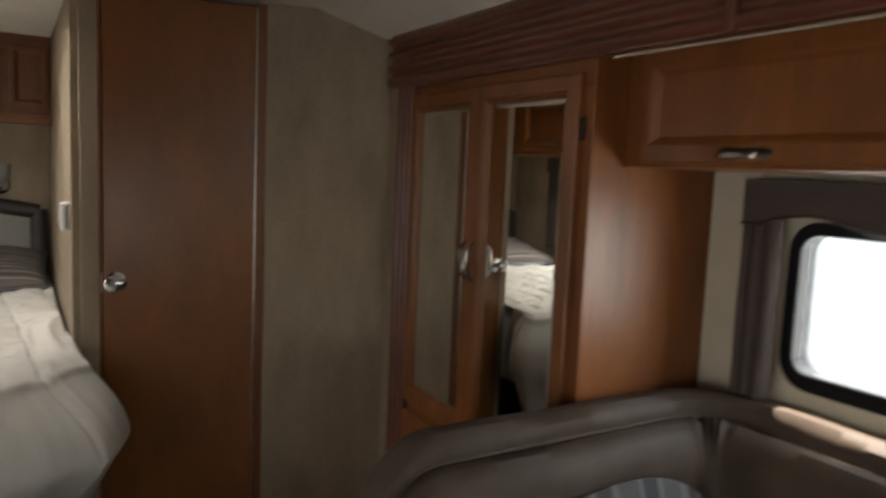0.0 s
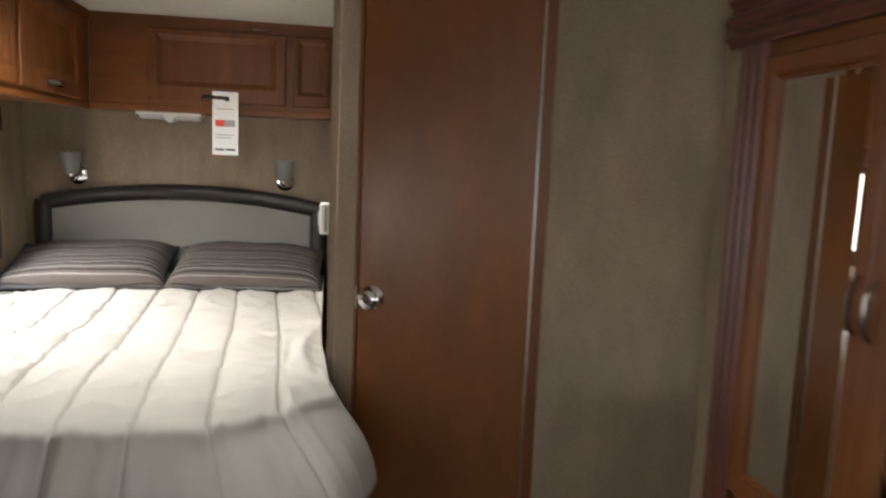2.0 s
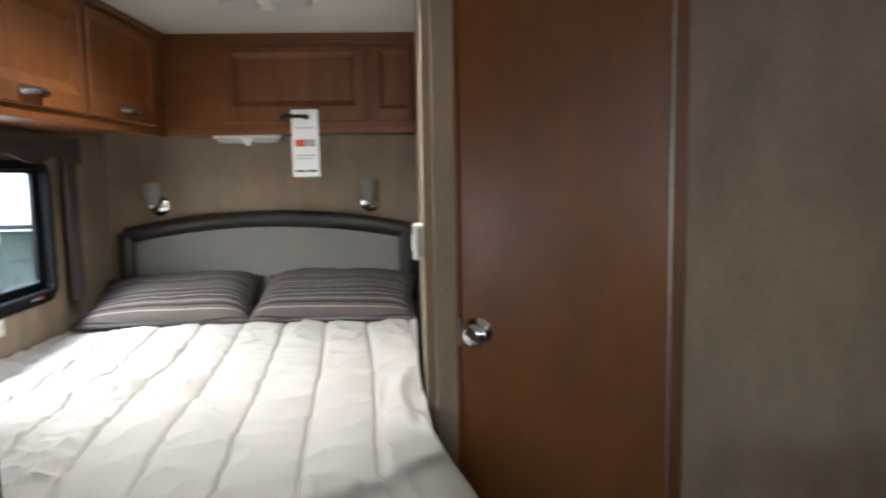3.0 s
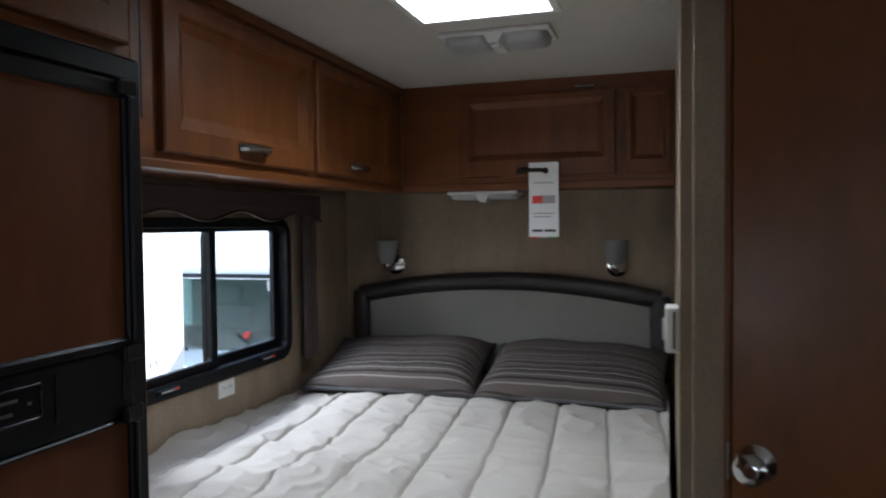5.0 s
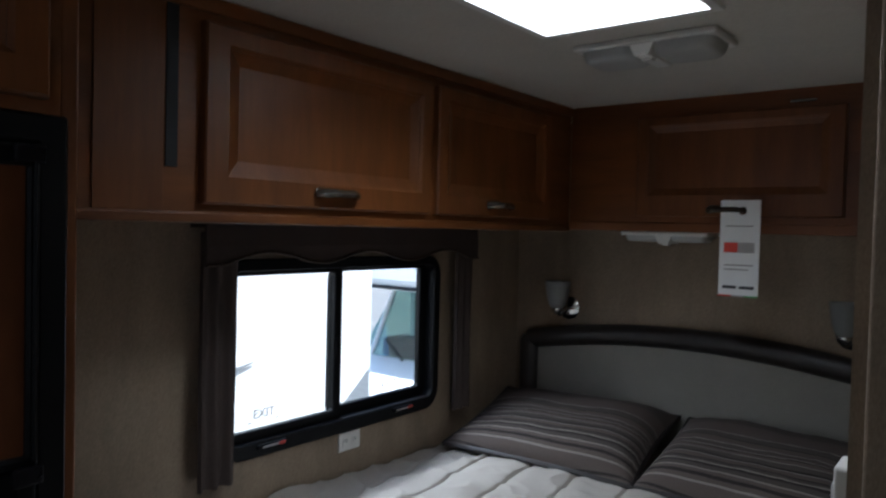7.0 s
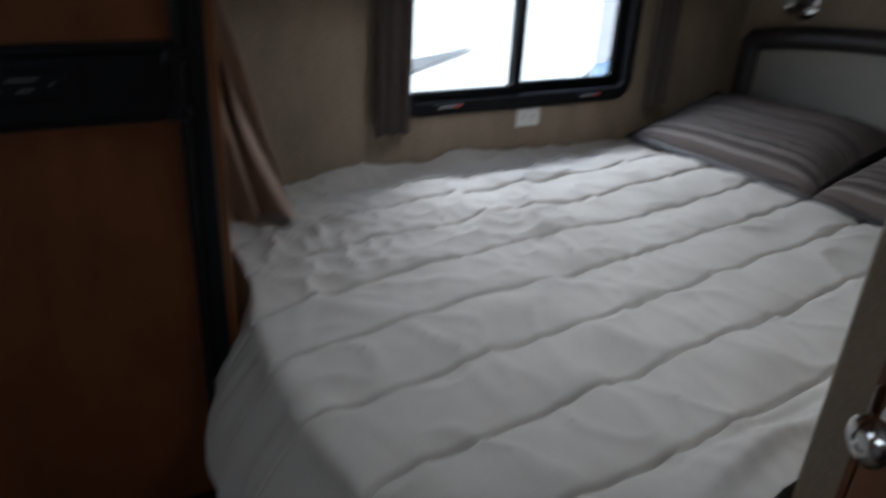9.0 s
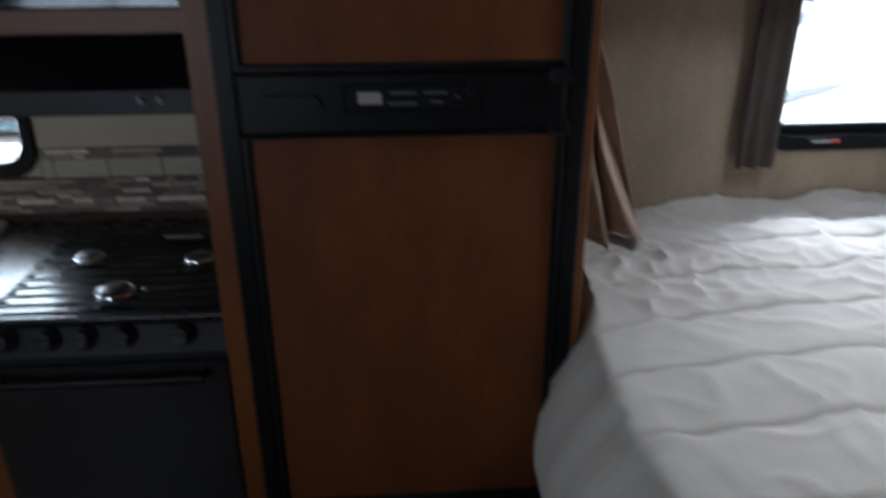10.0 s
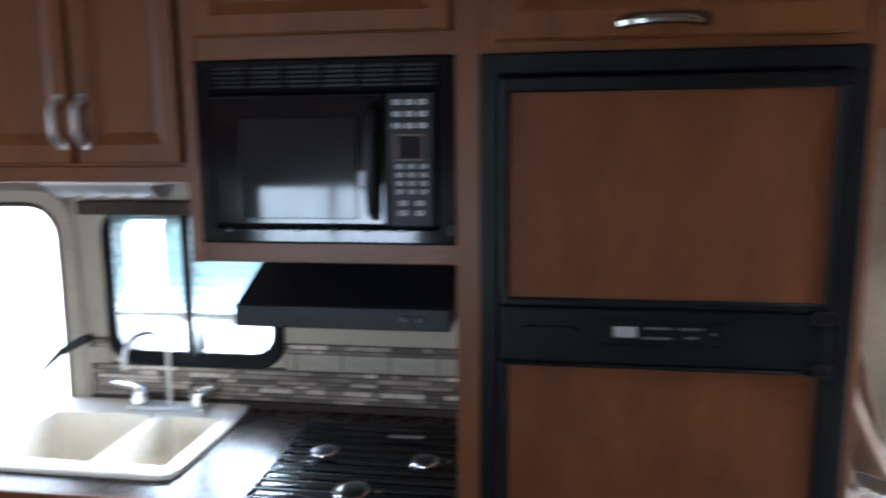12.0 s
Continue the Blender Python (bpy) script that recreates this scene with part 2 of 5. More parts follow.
seat_stripe = striped("striped_seat_fabric", SLATE, 0, 1.0, 0.66,
                      [(k / 31 + (0.011 if k % 3 else 0), (SLATE, INK, ICE, SLATE, ICE, INK, SLATE)[k * 3 % 7]) for k in range(31)], 0.006)


def tile_material():
    m = material("mosaic_stone", (0.88, 0.78, 0.67), 0.4, spots=0.3, scale=30, fine=0.3, fine_scale=90, bump=0.2, bump_scale=120)
    nt = m.node_tree
    b = nt.nodes["Principled BSDF"]
    old = b.inputs["Base Color"].links[0].from_socket
    info = nt.nodes.new("ShaderNodeObjectInfo")
    ramp = nt.nodes.new("ShaderNodeValToRGB")
    e = ramp.color_ramp.elements
    e[0].position, e[0].color = 0.0, (0.13, 0.11, 0.10, 1)
    e[1].position, e[1].color = 1.0, (1.0, 0.98, 0.94, 1)
    for p, c in ((0.30, (0.26, 0.23, 0.21, 1)), (0.62, (0.44, 0.40, 0.365, 1)), (0.84, (0.62, 0.57, 0.52, 1)), (0.86, (0.92, 0.89, 0.84, 1))):
        e.new(p).color = c
    nt.links.new(info.outputs["Random"], ramp.inputs[0])
    mul = nt.nodes.new("ShaderNodeMix")
    mul.data_type, mul.blend_type = "RGBA", "MULTIPLY"
    mul.inputs["Factor"].default_value = 1
    nt.links.new(old, mul.inputs["A"])
    nt.links.new(ramp.outputs[0], mul.inputs["B"])
    nt.links.new(mul.outputs["Result"], b.inputs["Base Color"])
    return m


mosaic = tile_material()
big_tile = material("beige_brick_tile", (0.45, 0.40, 0.31), 0.45, spots=0.2, scale=18, stretch=(1, 1, 4), fine=0.25, fine_scale=70, bump=0.12, bump_scale=80)

# ---- mesh helpers ----
LEFT = Matrix(((0, -1, 0, 0), (1, 0, 0, 0), (0, 0, 1, 0), (0, 0, 0, 1)))   # faces +x: local x is world y
RIGHT = Matrix(((0, 1, 0, 0), (-1, 0, 0, 0), (0, 0, 1, 0), (0, 0, 0, 1)))  # faces -x: local x is world -y
HEAD = Matrix.Identity(4)                                                  # faces -y


def at_face(turn, x=0.0, y=0.0):
    return Matrix.Translation((x, y, 0)) @ turn


def mesh_of(name, bm, mat, smooth=False):
    bmesh.ops.recalc_face_normals(bm, faces=bm.faces)
    me = bpy.data.meshes.new(name)
    bm.to_mesh(me)
    bm.free()
    me.materials.append(mat)
    if smooth:
        me.shade_smooth()
        me.set_sharp_from_angle(angle=radians(40))
    return me


def part(name, bm, mat, parent, label="", smooth=False):
    ob = new(name, mesh_of(name, bm, mat, smooth))
    ob.parent = parent
    if parent.type == "EMPTY":
        ob.matrix_parent_inverse = Matrix.Translation(-parent.location)
    return tagged(ob, label)


def thing(name, loc, label, category, group=""):
    ob = new(name)
    ob.location, ob.empty_display_size = loc, 0.05
    return tagged(ob, label, category, group)


def single(name, bm, mat, label, category, group="", smooth=False):
    return tagged(new(name, mesh_of(name, bm, mat, smooth)), label, category, group)


def structure(name, bm, mat, label, category, smooth=False):
    return tagged(new(name, mesh_of(name, bm, mat, smooth)), label, category, kind="structure")


def box(bm, x0, x1, y0, y1, z0, z1, bevel=0.0, seg=2, m=None):
    g = bmesh.ops.create_cube(bm, size=1, matrix=Matrix.LocRotScale(((x0 + x1) / 2, (y0 + y1) / 2, (z0 + z1) / 2), None, (x1 - x0, y1 - y0, z1 - z0)))
    vs = g["verts"]
    if bevel:
        es = list({e for v in vs for e in v.link_edges})
        r = bmesh.ops.bevel(bm, geom=es, offset=bevel, segments=seg, affect="EDGES", profile=0.5, clamp_overlap=True)
        vs = list({v for f in r["faces"] for v in f.verts} | {v for v in vs if v.is_valid})
    if m is not None:
        bmesh.ops.transform(bm, matrix=m, verts=vs)
    return vs


def boxed(x0, x1, y0, y1, z0, z1, bevel=0.0, seg=2, m=None):
    bm = bmesh.new()
    box(bm, x0, x1, y0, y1, z0, z1, bevel, seg)
    if m is not None:
        bm.transform(m)
    return bm


def rounded(u0, u1, v0, v1, r, n=6):
    pts = []
    for cu, cv, a0 in ((u1 - r, v1 - r, 0), (u0 + r, v1 - r, 90), (u0 + r, v0 + r, 180), (u1 - r, v0 + r, 270)):
        for k in range(n + 1):
            a = radians(a0 + 90 * k / n)
            pts.append((cu + r * math.cos(a), cv + r * math.sin(a)))
    return pts


def loops(bm, rings, closed=True, cap0=False, cap1=False):
    """Skin a list of equal-length rings of points."""
    vs = [[bm.verts.new(p) for p in ring] for ring in rings]
    n = len(vs[0])
    for a, b in zip(vs, vs[1:]):
        for i in range(n if closed else n - 1):
            j = (i + 1) % n
            bm.faces.new((a[i], a[j], b[j], b[i]))
    if cap0:
        bm.faces.new(vs[0][::-1])
    if cap1:
        bm.faces.new(vs[-1])
    return vs


def ring(bm, outer, inner, y0, y1, soft=0.004):
    """Rounded-rectangle frame in local axes: front at y0, back at y1. outer, inner: (u0, u1, v0, v1, r)."""
    def lift(rect, d, y):
        u0, u1, v0, v1, r = rect
        return [(u, y, v) for u, v in rounded(u0 + d, u1 - d, v0 + d, v1 - d, max(r - d, 0.001))]
    rs = [lift(outer, 0, y1), lift(outer, 0, y0 + soft), lift(outer, soft, y0), lift(inner, -soft, y0), lift(inner, 0, y0 + soft), lift(inner, 0, y1)]
    vs = loops(bm, rs)
    n = len(vs[0])
    for i in range(n):
        j = (i + 1) % n
        bm.faces.new((vs[-1][i], vs[-1][j], vs[0][j], vs[0][i]))


def slab(bm, rect, y0, y1):
    """Solid rounded-rectangle plate."""
    u0, u1, v0, v1, r = rect
    p = rounded(u0, u1, v0, v1, r)
    loops(bm, [[(u, y1, v) for u, v in p], [(u, y0, v) for u, v in p]], cap0=True, cap1=True)


def lathe(bm, profile, m=None, n=20, cap=True):
    """profile: (radius, height) along local z."""
    rs = [[(r * math.cos(2 * math.pi * k / n), r * math.sin(2 * math.pi * k / n), h) for k in range(n)] for r, h in profile]
    vs = loops(bm, rs, cap0=cap, cap1=cap)
    if m is not None:
        bmesh.ops.transform(bm, matrix=m, verts=[v for q in vs for v in q])


def tube(bm, pts, radius, n=8, flat=1.0):
    """Tube along points; radius may be a list. flat squeezes its cross-section."""
    pts = [Vector(p) for p in pts]
    rs = radius if isinstance(radius, (list, tuple)) else [radius] * len(pts)
    side = None
    rings = []
    for i, p in enumerate(pts):
        d = (pts[min(i + 1, len(pts) - 1)] - pts[max(i - 1, 0)]).normalized()
        if side is None:
            side = d.orthogonal().normalized()
        side = (side - d * side.dot(d)).normalized()
        up = d.cross(side)
        rings.append([p + rs[i] * (math.cos(2 * math.pi * k / n) * side + flat * math.sin(2 * math.pi * k / n) * up) for k in range(n)])
    loops(bm, rings, cap0=True, cap1=True)


def sheet(bm, nu, nv, f):
    vs = [[bm.verts.new(f(i / nu, j / nv)) for i in range(nu + 1)] for j in range(nv + 1)]
    for a, b in zip(vs, vs[1:]):
        for i in range(nu):
            bm.faces.new((a[i], a[i + 1], b[i + 1], b[i]))
    return vs


def thicken(bm, d):
    bmesh.ops.recalc_face_normals(bm, faces=bm.faces)
    bmesh.ops.solidify(bm, geom=bm.faces[:], thickness=d)


def extruded(bm, outline, y0, y1, m=None):
    """Outline of (x, z) drawn along local y."""
    vs = loops(bm, [[(a, y0, b) for a, b in outline], [(a, y1, b) for a, b in outline]], cap0=True, cap1=True)
    if m is not None:
        bmesh.ops.transform(bm, matrix=m, verts=[v for q in vs for v in q])


def holed(bm, u0, u1, v0, v1, y0, y1, holes, m):
    """Wall slab in local axes with rectangular openings."""
    us = sorted({u0, u1, *[h[0] for h in holes], *[h[1] for h in holes]})
    vs = sorted({v0, v1, *[h[2] for h in holes], *[h[3] for h in holes]})
    us, vs = [u for u in us if u0 <= u <= u1], [v for v in vs if v0 <= v <= v1]
    for a, b in zip(us, us[1:]):
        run = None
        for c, d in zip(vs, vs[1:]):
            cut = any(h[0] <= (a + b) / 2 <= h[1] and h[2] <= (c + d) / 2 <= h[3] for h in holes)
            if cut:
                if run:
                    box(bm, a, b, y0, y1, run[0], run[1])
                run = None
            else:
                run = (run[0], d) if run else (c, d)
        if run:
            box(bm, a, b, y0, y1, run[0], run[1])
    bmesh.ops.remove_doubles(bm, verts=bm.verts, dist=1e-5)
    seen = {}
    for f in bm.faces:
        seen.setdefault(tuple(round(c, 4) for c in f.calc_center_median()), []).append(f)
    bmesh.ops.delete(bm, geom=[f for fs in seen.values() if len(fs) > 1 for f in fs], context="FACES")
    bm.transform(m)


def panel_door(parent, m, u0, u1, v0, v1, rails, thick=0.02, grain=wood_v, sink=0.009, slope=0.016, panel_mat=None, label=""):
    """Framed cabinet door, front thick proud of the face m: frame with a sloped inner edge, and its panel."""
    l, r, b, t = rails
    y = -thick
    e = 0.004

    def rect(a, c, d, f, yy):
        return [(a, yy, d), (c, yy, d), (c, yy, f), (a, yy, f)]
    bm = bmesh.new()
    loops(bm, [rect(u0, u1, v0, v1, 0), rect(u0, u1, v0, v1, y + e), rect(u0 + e, u1 - e, v0 + e, v1 - e, y),
               rect(u0 + l - 0.008, u1 - r + 0.008, v0 + b - 0.008, v1 - t + 0.008, y),
               rect(u0 + l, u1 - r, v0 + b, v1 - t, y + 0.004), rect(u0 + l, u1 - r, v0 + b, v1 - t, 0)])
    bm.transform(m)
    door = part("door", bm, grain, parent, label)
    bm = bmesh.new()
    a, c, d, f = u0 + l, u1 - r, v0 + b, v1 - t
    loops(bm, [rect(a, c, d, f, 0), rect(a, c, d, f, y + 0.006), rect(a + slope, c - slope, d + slope, f - slope, y + 0.006 + sink)], cap0=True, cap1=True)
    bm.transform(m)
    part("panel", bm, panel_mat or grain, door)
    return door


def strap_handle(parent, m, u, v, length, upright=False, mat=None, depth=0.028, girth=0.0115):
    """Arched pull with broad flat ends."""
    bm = bmesh.new()
    n = 14
    pts, rad = [], []
    for k in range(n + 1):
        s = -1 + 2 * k / n
        d = depth * (1 - s ** 4)
        a = s * length / 2
        pts.append((u, -0.02 - d, v + a) if upright else (u + a, -0.02 - d, v))
        rad.append(girth + 0.004 * abs(s) ** 2)
    tube(bm, pts, rad, 8, 0.7)
    for s in (-1, 1):
        a = s * length / 2
        c = (u, v + a) if upright else (u + a, v)
        box(bm, c[0] - 0.009, c[0] + 0.009, -0.026, -0.016, c[1] - 0.009, c[1] + 0.009, 0.003)
    bm.transform(m)
    return part("handle", bm, mat or nickel, parent, "brushed metal arched pull", True)

# ---- setting ----
XL, YH, ZC = -1.155, 4.68, 2.15          # window wall, headboard wall, ceiling
XB = 0.335                               # bathroom wall beside the bed
TURN = -17.3                             # slant of the bathroom front
FRONT = Matrix.Translation((0.338, 3.033, 0)) @ Matrix.Rotation(radians(TURN), 4, "Z")
WIN = (3.215, 4.10, 1.085, 1.595)        # bedroom window opening
KWIN = (0.69, 1.20, 1.06, 1.49)          # kitchen window opening
DOORWAY = (-0.14, 0.518, -0.30, 1.515)   # entry doorway
RWIN = (0.42, 1.305, 1.095, 1.475)       # dinette window opening

bm = bmesh.new()
holed(bm, -3.2, YH, -0.32, 2.3, 0, 0.05, [WIN, KWIN, DOORWAY], at_face(LEFT, XL))
wall_left = structure("wall_left", bm, wallpaper, "taupe textured wallpaper side wall with two windows", "wall")
bm = bmesh.new()
holed(bm, 0.58, 1.84, 0.90, 2.0, -0.004, 0.0, [(KWIN[0], KWIN[1], KWIN[2], KWIN[3])], at_face(LEFT, XL))
structure("wall_kitchen", bm, wall_beige, "pale beige panelling behind the kitchen counter", "wall")
structure("wall_head", boxed(-1.205, 1.45, YH, YH + 0.05, -0.32, 2.3), wallpaper, "taupe textured wallpaper wall behind the bed", "wall")
structure("wall_bath_side", boxed(XB, XB + 0.05, 3.072, YH, 0, ZC), wallpaper, "taupe wallpaper partition beside the bed", "wall")

bm = boxed(0.018, 0.085, 0.0, 0.05, 0, ZC, 0.006, 3, FRONT)
structure("wall_bath_post", bm, wallpaper, "narrow taupe wallpaper corner post", "wall")
bm = boxed(0.645, 1.20, 0.0, 0.03, 0, ZC, 0, 2, FRONT)
structure("wall_bath_front", bm, wallpaper, "taupe textured wallpaper bathroom wall", "wall")
bm = boxed(0.613, 0.645, -0.006, 0.026, 0, ZC - 0.004, 0.002, 2, FRONT)
structure("trim_bath_jamb", bm, wood_v, "narrow brown wooden door jamb", "trim")
bm = boxed(0.08, 0.092, -0.004, 0.024, 0, ZC - 0.004, 0.002, 2, FRONT)
structure("trim_bath_jamb_latch", bm, wood_v, "narrow brown wooden latch jamb", "trim")
bm = boxed(0.905, 0.910, -0.0015, 0.001, 0, ZC - 0.01, 0, 2, FRONT)
structure("trim_wall_seam", bm, wallpaper, "wallpaper seam strip", "trim")

structure("wall_filler", boxed(1.392, 1.44, 2.606, 2.74, 0.0, 2.06), wallpaper, "taupe wallpaper filler beside the wardrobe", "wall")

# ceiling with a roof vent, sloping down over the slide-out
VENT = (-0.33, 0.025, 3.09, 3.446)
bm = bmesh.new()
for x0, x1, y0, y1 in ((-1.205, VENT[0], -3.2, 4.73), (VENT[1], 1.12, -3.2, 4.73), (VENT[0], VENT[1], -3.2, VENT[2]), (VENT[0], VENT[1], VENT[3], 4.73)):
    box(bm, x0, x1, y0, y1, ZC, ZC + 0.06)
loops(bm, [[(1.12, y, ZC), (1.12, y, ZC + 0.06), (1.45, y, ZC + 0.06), (1.45, y, 2.055), (1.36, y, 2.062)] for y in (-3.2, 4.73)], cap0=True, cap1=True)
structure("ceiling", bm, ceiling_mat, "off-white vinyl ceiling panel", "ceiling")
structure("floor", boxed(-1.205, 2.0, -3.25, 4.73, -0.05, 0.0), floor_mat, "brown vinyl plank floor", "floor")
# Unseen outer wall, added to block light behind the bathroom partition.
structure("wall_far_right", boxed(1.45, 1.5, 2.66, 4.73, -0.32, 2.3), wallpaper, "outer wall of the bathroom", "wall")
structure("wall_slide_end", boxed(1.40, 1.95, 2.62, 2.66, -0.1, 2.1), wallpaper, "end wall of the slide-out", "wall")
structure("wall_slide_end_front", boxed(1.40, 1.95, -1.04, -1.0, -0.1, 2.1), wallpaper, "front end wall of the slide-out", "wall")
structure("wall_right_front", boxed(1.40, 1.45, -3.2, -1.04, -0.32, 2.3), wallpaper, "side wall ahead of the slide-out", "wall")
bm = bmesh.new()
holed(bm, -2.66, 1.04, -0.1, 2.1, 0, 0.05, [(-RWIN[1], -RWIN[0], RWIN[2], RWIN[3])], at_face(RIGHT, 1.85))
structure("wall_right", bm, wall_beige, "pale beige slide-out wall with a window", "wall")
structure("ceiling_slide", boxed(1.39, 1.95, -1.04, 2.66, 1.935, 1.985), ceiling_mat, "ceiling of the slide-out", "ceiling")
# Unseen wall; its assumed windscreen opening is sized to shape the light.
bm = bmesh.new()
holed(bm, -1.205, 1.45, -0.32, 2.3, 0, 0.05, [(-0.85, 1.05, 1.28, 1.67)], at_face(Matrix.Rotation(0, 4, "Z"), 0, -3.25))
structure("wall_front", bm, wallpaper, "front wall with the windscreen opening", "wall")

# ---- outside ----
bm = bmesh.new()
box(bm, -400, 400, -400, 400, -0.9, -0.8)
structure("ground", bm, asphalt, "grey asphalt lot", "ground")


def neighbour_trailer():
    t = thing("trailer", (-3.6, 1.0, -0.8), "white parked travel trailer with grey swoosh graphics", "trailer")
    part("body", boxed(-4.8, -2.385, -4.5, 5.10, -0.35, 2.5, 0.06, 4), shell_mat, t)
    part("chassis", boxed(-4.6, -2.6, -4.3, 4.9, -0.6, -0.35), rubber, t)
    for y in (-0.4, 0.5):
        bm = bmesh.new()
        lathe(bm, [(0.2, 0), (0.33, 0.02), (0.34, 0.1), (0.33, 0.2), (0.2, 0.22)], Matrix.Translation((-2.65, y, -0.46)) @ Matrix.Rotation(radians(90), 4, "Y"), 28)
        part("wheel", bm, rubber, t, smooth=True)
    for k, (y0, z0, y1, z1, w0, w1) in enumerate(((3.3, 0.90, 4.24, 1.04, 0.14, 0.004), (4.35, 0.45, 5.05, 0.80, 0.03, 0.2))):
        bm = bmesh.new()
        n = 12
        top = [(y0 + (y1 - y0) * i / n, z0 + (z1 - z0) * (i / n) ** 1.6 + (w0 + (w1 - w0) * i / n) / 2) for i in range(n + 1)]
        low = [(y, z - (w0 + (w1 - w0) * i / n)) for i, (y, z) in enumerate(top)]
        bm.faces.new([bm.verts.new((-2.379, y, z)) for y, z in top + low[::-1]])
        thicken(bm, 0.004)
        part("graphic", bm, graphic_grey, t, "grey vinyl swoosh")
    frame_m = at_face(LEFT, -2.385)
    bm = bmesh.new()
    ring(bm, (0.16, 0.92, 0.86, 1.36, 0.06), (0.19, 0.89, 0.89, 1.33, 0.04), -0.012, 0.01)
    bm.transform(frame_m)
    w = part("window", bm, black_frame, t)
    bm = bmesh.new()
    slab(bm, (0.185, 0.895, 0.885, 1.335, 0.04), -0.006, 0.006)
    bm.transform(frame_m)
    part("pane", bm, teal_glass, w)
    bm = bmesh.new()
    tube(bm, [(-2.385, 3.883, 1.50), (-2.36, 3.883, 1.47), (-2.355, 3.886, 1.41), (-2.355, 3.91, 1.388), (-2.355, 3.96, 1.388), (-2.355, 3.985, 1.41), (-2.36, 3.988, 1.47), (-2.385, 3.988, 1.50)], 0.010)
    part("grab_handle", bm, rubber, t, smooth=True)


def neighbour_motorhome():
    t = thing("motorhome", (-3.60, 9.0, -0.8), "white parked motorhome with an overcab bunk and tinted windscreen", "motorhome")
    part("body", boxed(-4.90, -2.30, 8.3, 13.0, -0.3, 2.3, 0.08, 4), shell_mat, t)
    bm = bmesh.new()
    extruded(bm, [(0, 1.24), (0.03, 1.17), (0.12, 1.13), (1.6, 1.13), (1.6, 2.3), (0.5, 2.3), (0.08, 1.6)], -4.90, -2.30, Matrix(((0, 1, 0, 0), (1, 0, 0, 6.85), (0, 0, 1, 0), (0, 0, 0, 1))))
    part("overcab", bm, shell_mat, t)
    bm = bmesh.new()
    extruded(bm, [(0, -0.3), (0, 0.15), (0.15, 0.33), (0.95, 0.44), (1.0, -0.3)], -4.60, -2.60, Matrix(((0, 1, 0, 0), (1, 0, 0, 6.35), (0, 0, 1, 0), (0, 0, 0, 1))))
    part("hood", bm, shell_mat, t)
    bm = bmesh.new()
    extruded(bm, [(0, 0.42), (0.02, 0.42), (0.62, 1.14), (0.60, 1.14)], -4.62, -2.75, Matrix(((0, 1, 0, 0), (1, 0, 0, 7.25), (0, 0, 1, 0), (0, 0, 0, 1))))
    part("windscreen", bm, tinted, t)
    part("cab_interior", boxed(-4.50, -2.70, 7.95, 8.29, 0.3, 1.05), cab_dark, t)
    part("dashboard", boxed(-4.46, -2.80, 7.40, 7.7, 0.40, 0.60, 0.04, 3), rubber, t)
    bm = bmesh.new()
    tube(bm, [(-4.88, 6.875, 1.165), (-2.32, 6.875, 1.165)], 0.018)
    part("edge_trim", bm, rubber, t, "dark rubber edge under the overcab")
    for x, top in ((-4.47, -4.66), (-2.70, -2.70)):
        bm = bmesh.new()
        tube(bm, [(x, 7.25, 0.40), (top, 7.86, 1.14)], 0.03)
        part("pillar", bm, shell_mat, t)
    for x in (-4.00, -3.20):
        bm = bmesh.new()
        tube(bm, [(x, 7.2, 0.44), (x - 0.35, 7.35, 0.58)], 0.012)
        part("wiper", bm, rubber, t)
    for a, b in ((-3.47, -3.43), (-3.39, -3.43), (-3.35, -3.33), (-3.26, -3.29)):
        bm = bmesh.new()
        tube(bm, [(a, 6.915, 1.46), (b, 6.925, 1.545)], 0.008, 6)
        part("lettering", bm, graphic_grey, t)
    for x in (-3.95, -3.15):
        bm = boxed(x - 0.24, x + 0.24, 7.80, 7.94, 0.30, 0.80, 0.05, 3)
        box(bm, x - 0.13, x + 0.13, 7.80, 7.90, 0.82, 1.00, 0.04, 3)
        part("seat", bm, graphic_grey, t, "grey cab seat with a headrest")
    bm = bmesh.new()
    lathe(bm, [(0.0, 0), (0.04, 0), (0.04, 0.004), (0.0, 0.004)], Matrix.Translation((-3.46, 7.365, 0.575)) @ Matrix.Rotation(radians(48), 4, "X"), 18, False)
    part("sticker", bm, red_ink, t, "round red windscreen sticker")
    part("mirror_tag", boxed(-3.44, -3.38, 7.70, 7.71, 0.96, 1.06, 0.004), card_mat, t, "white tag hanging behind the windscreen")
    for x in (-4.55, -2.85):
        bm = bmesh.new()
        lathe(bm, [(0.2, 0), (0.35, 0.02), (0.36, 0.12), (0.35, 0.22), (0.2, 0.24)], Matrix.Translation((x, 7.4, -0.44)) @ Matrix.Rotation(radians(90), 4, "Y"), 28)
        part("wheel", bm, rubber, t, smooth=True)


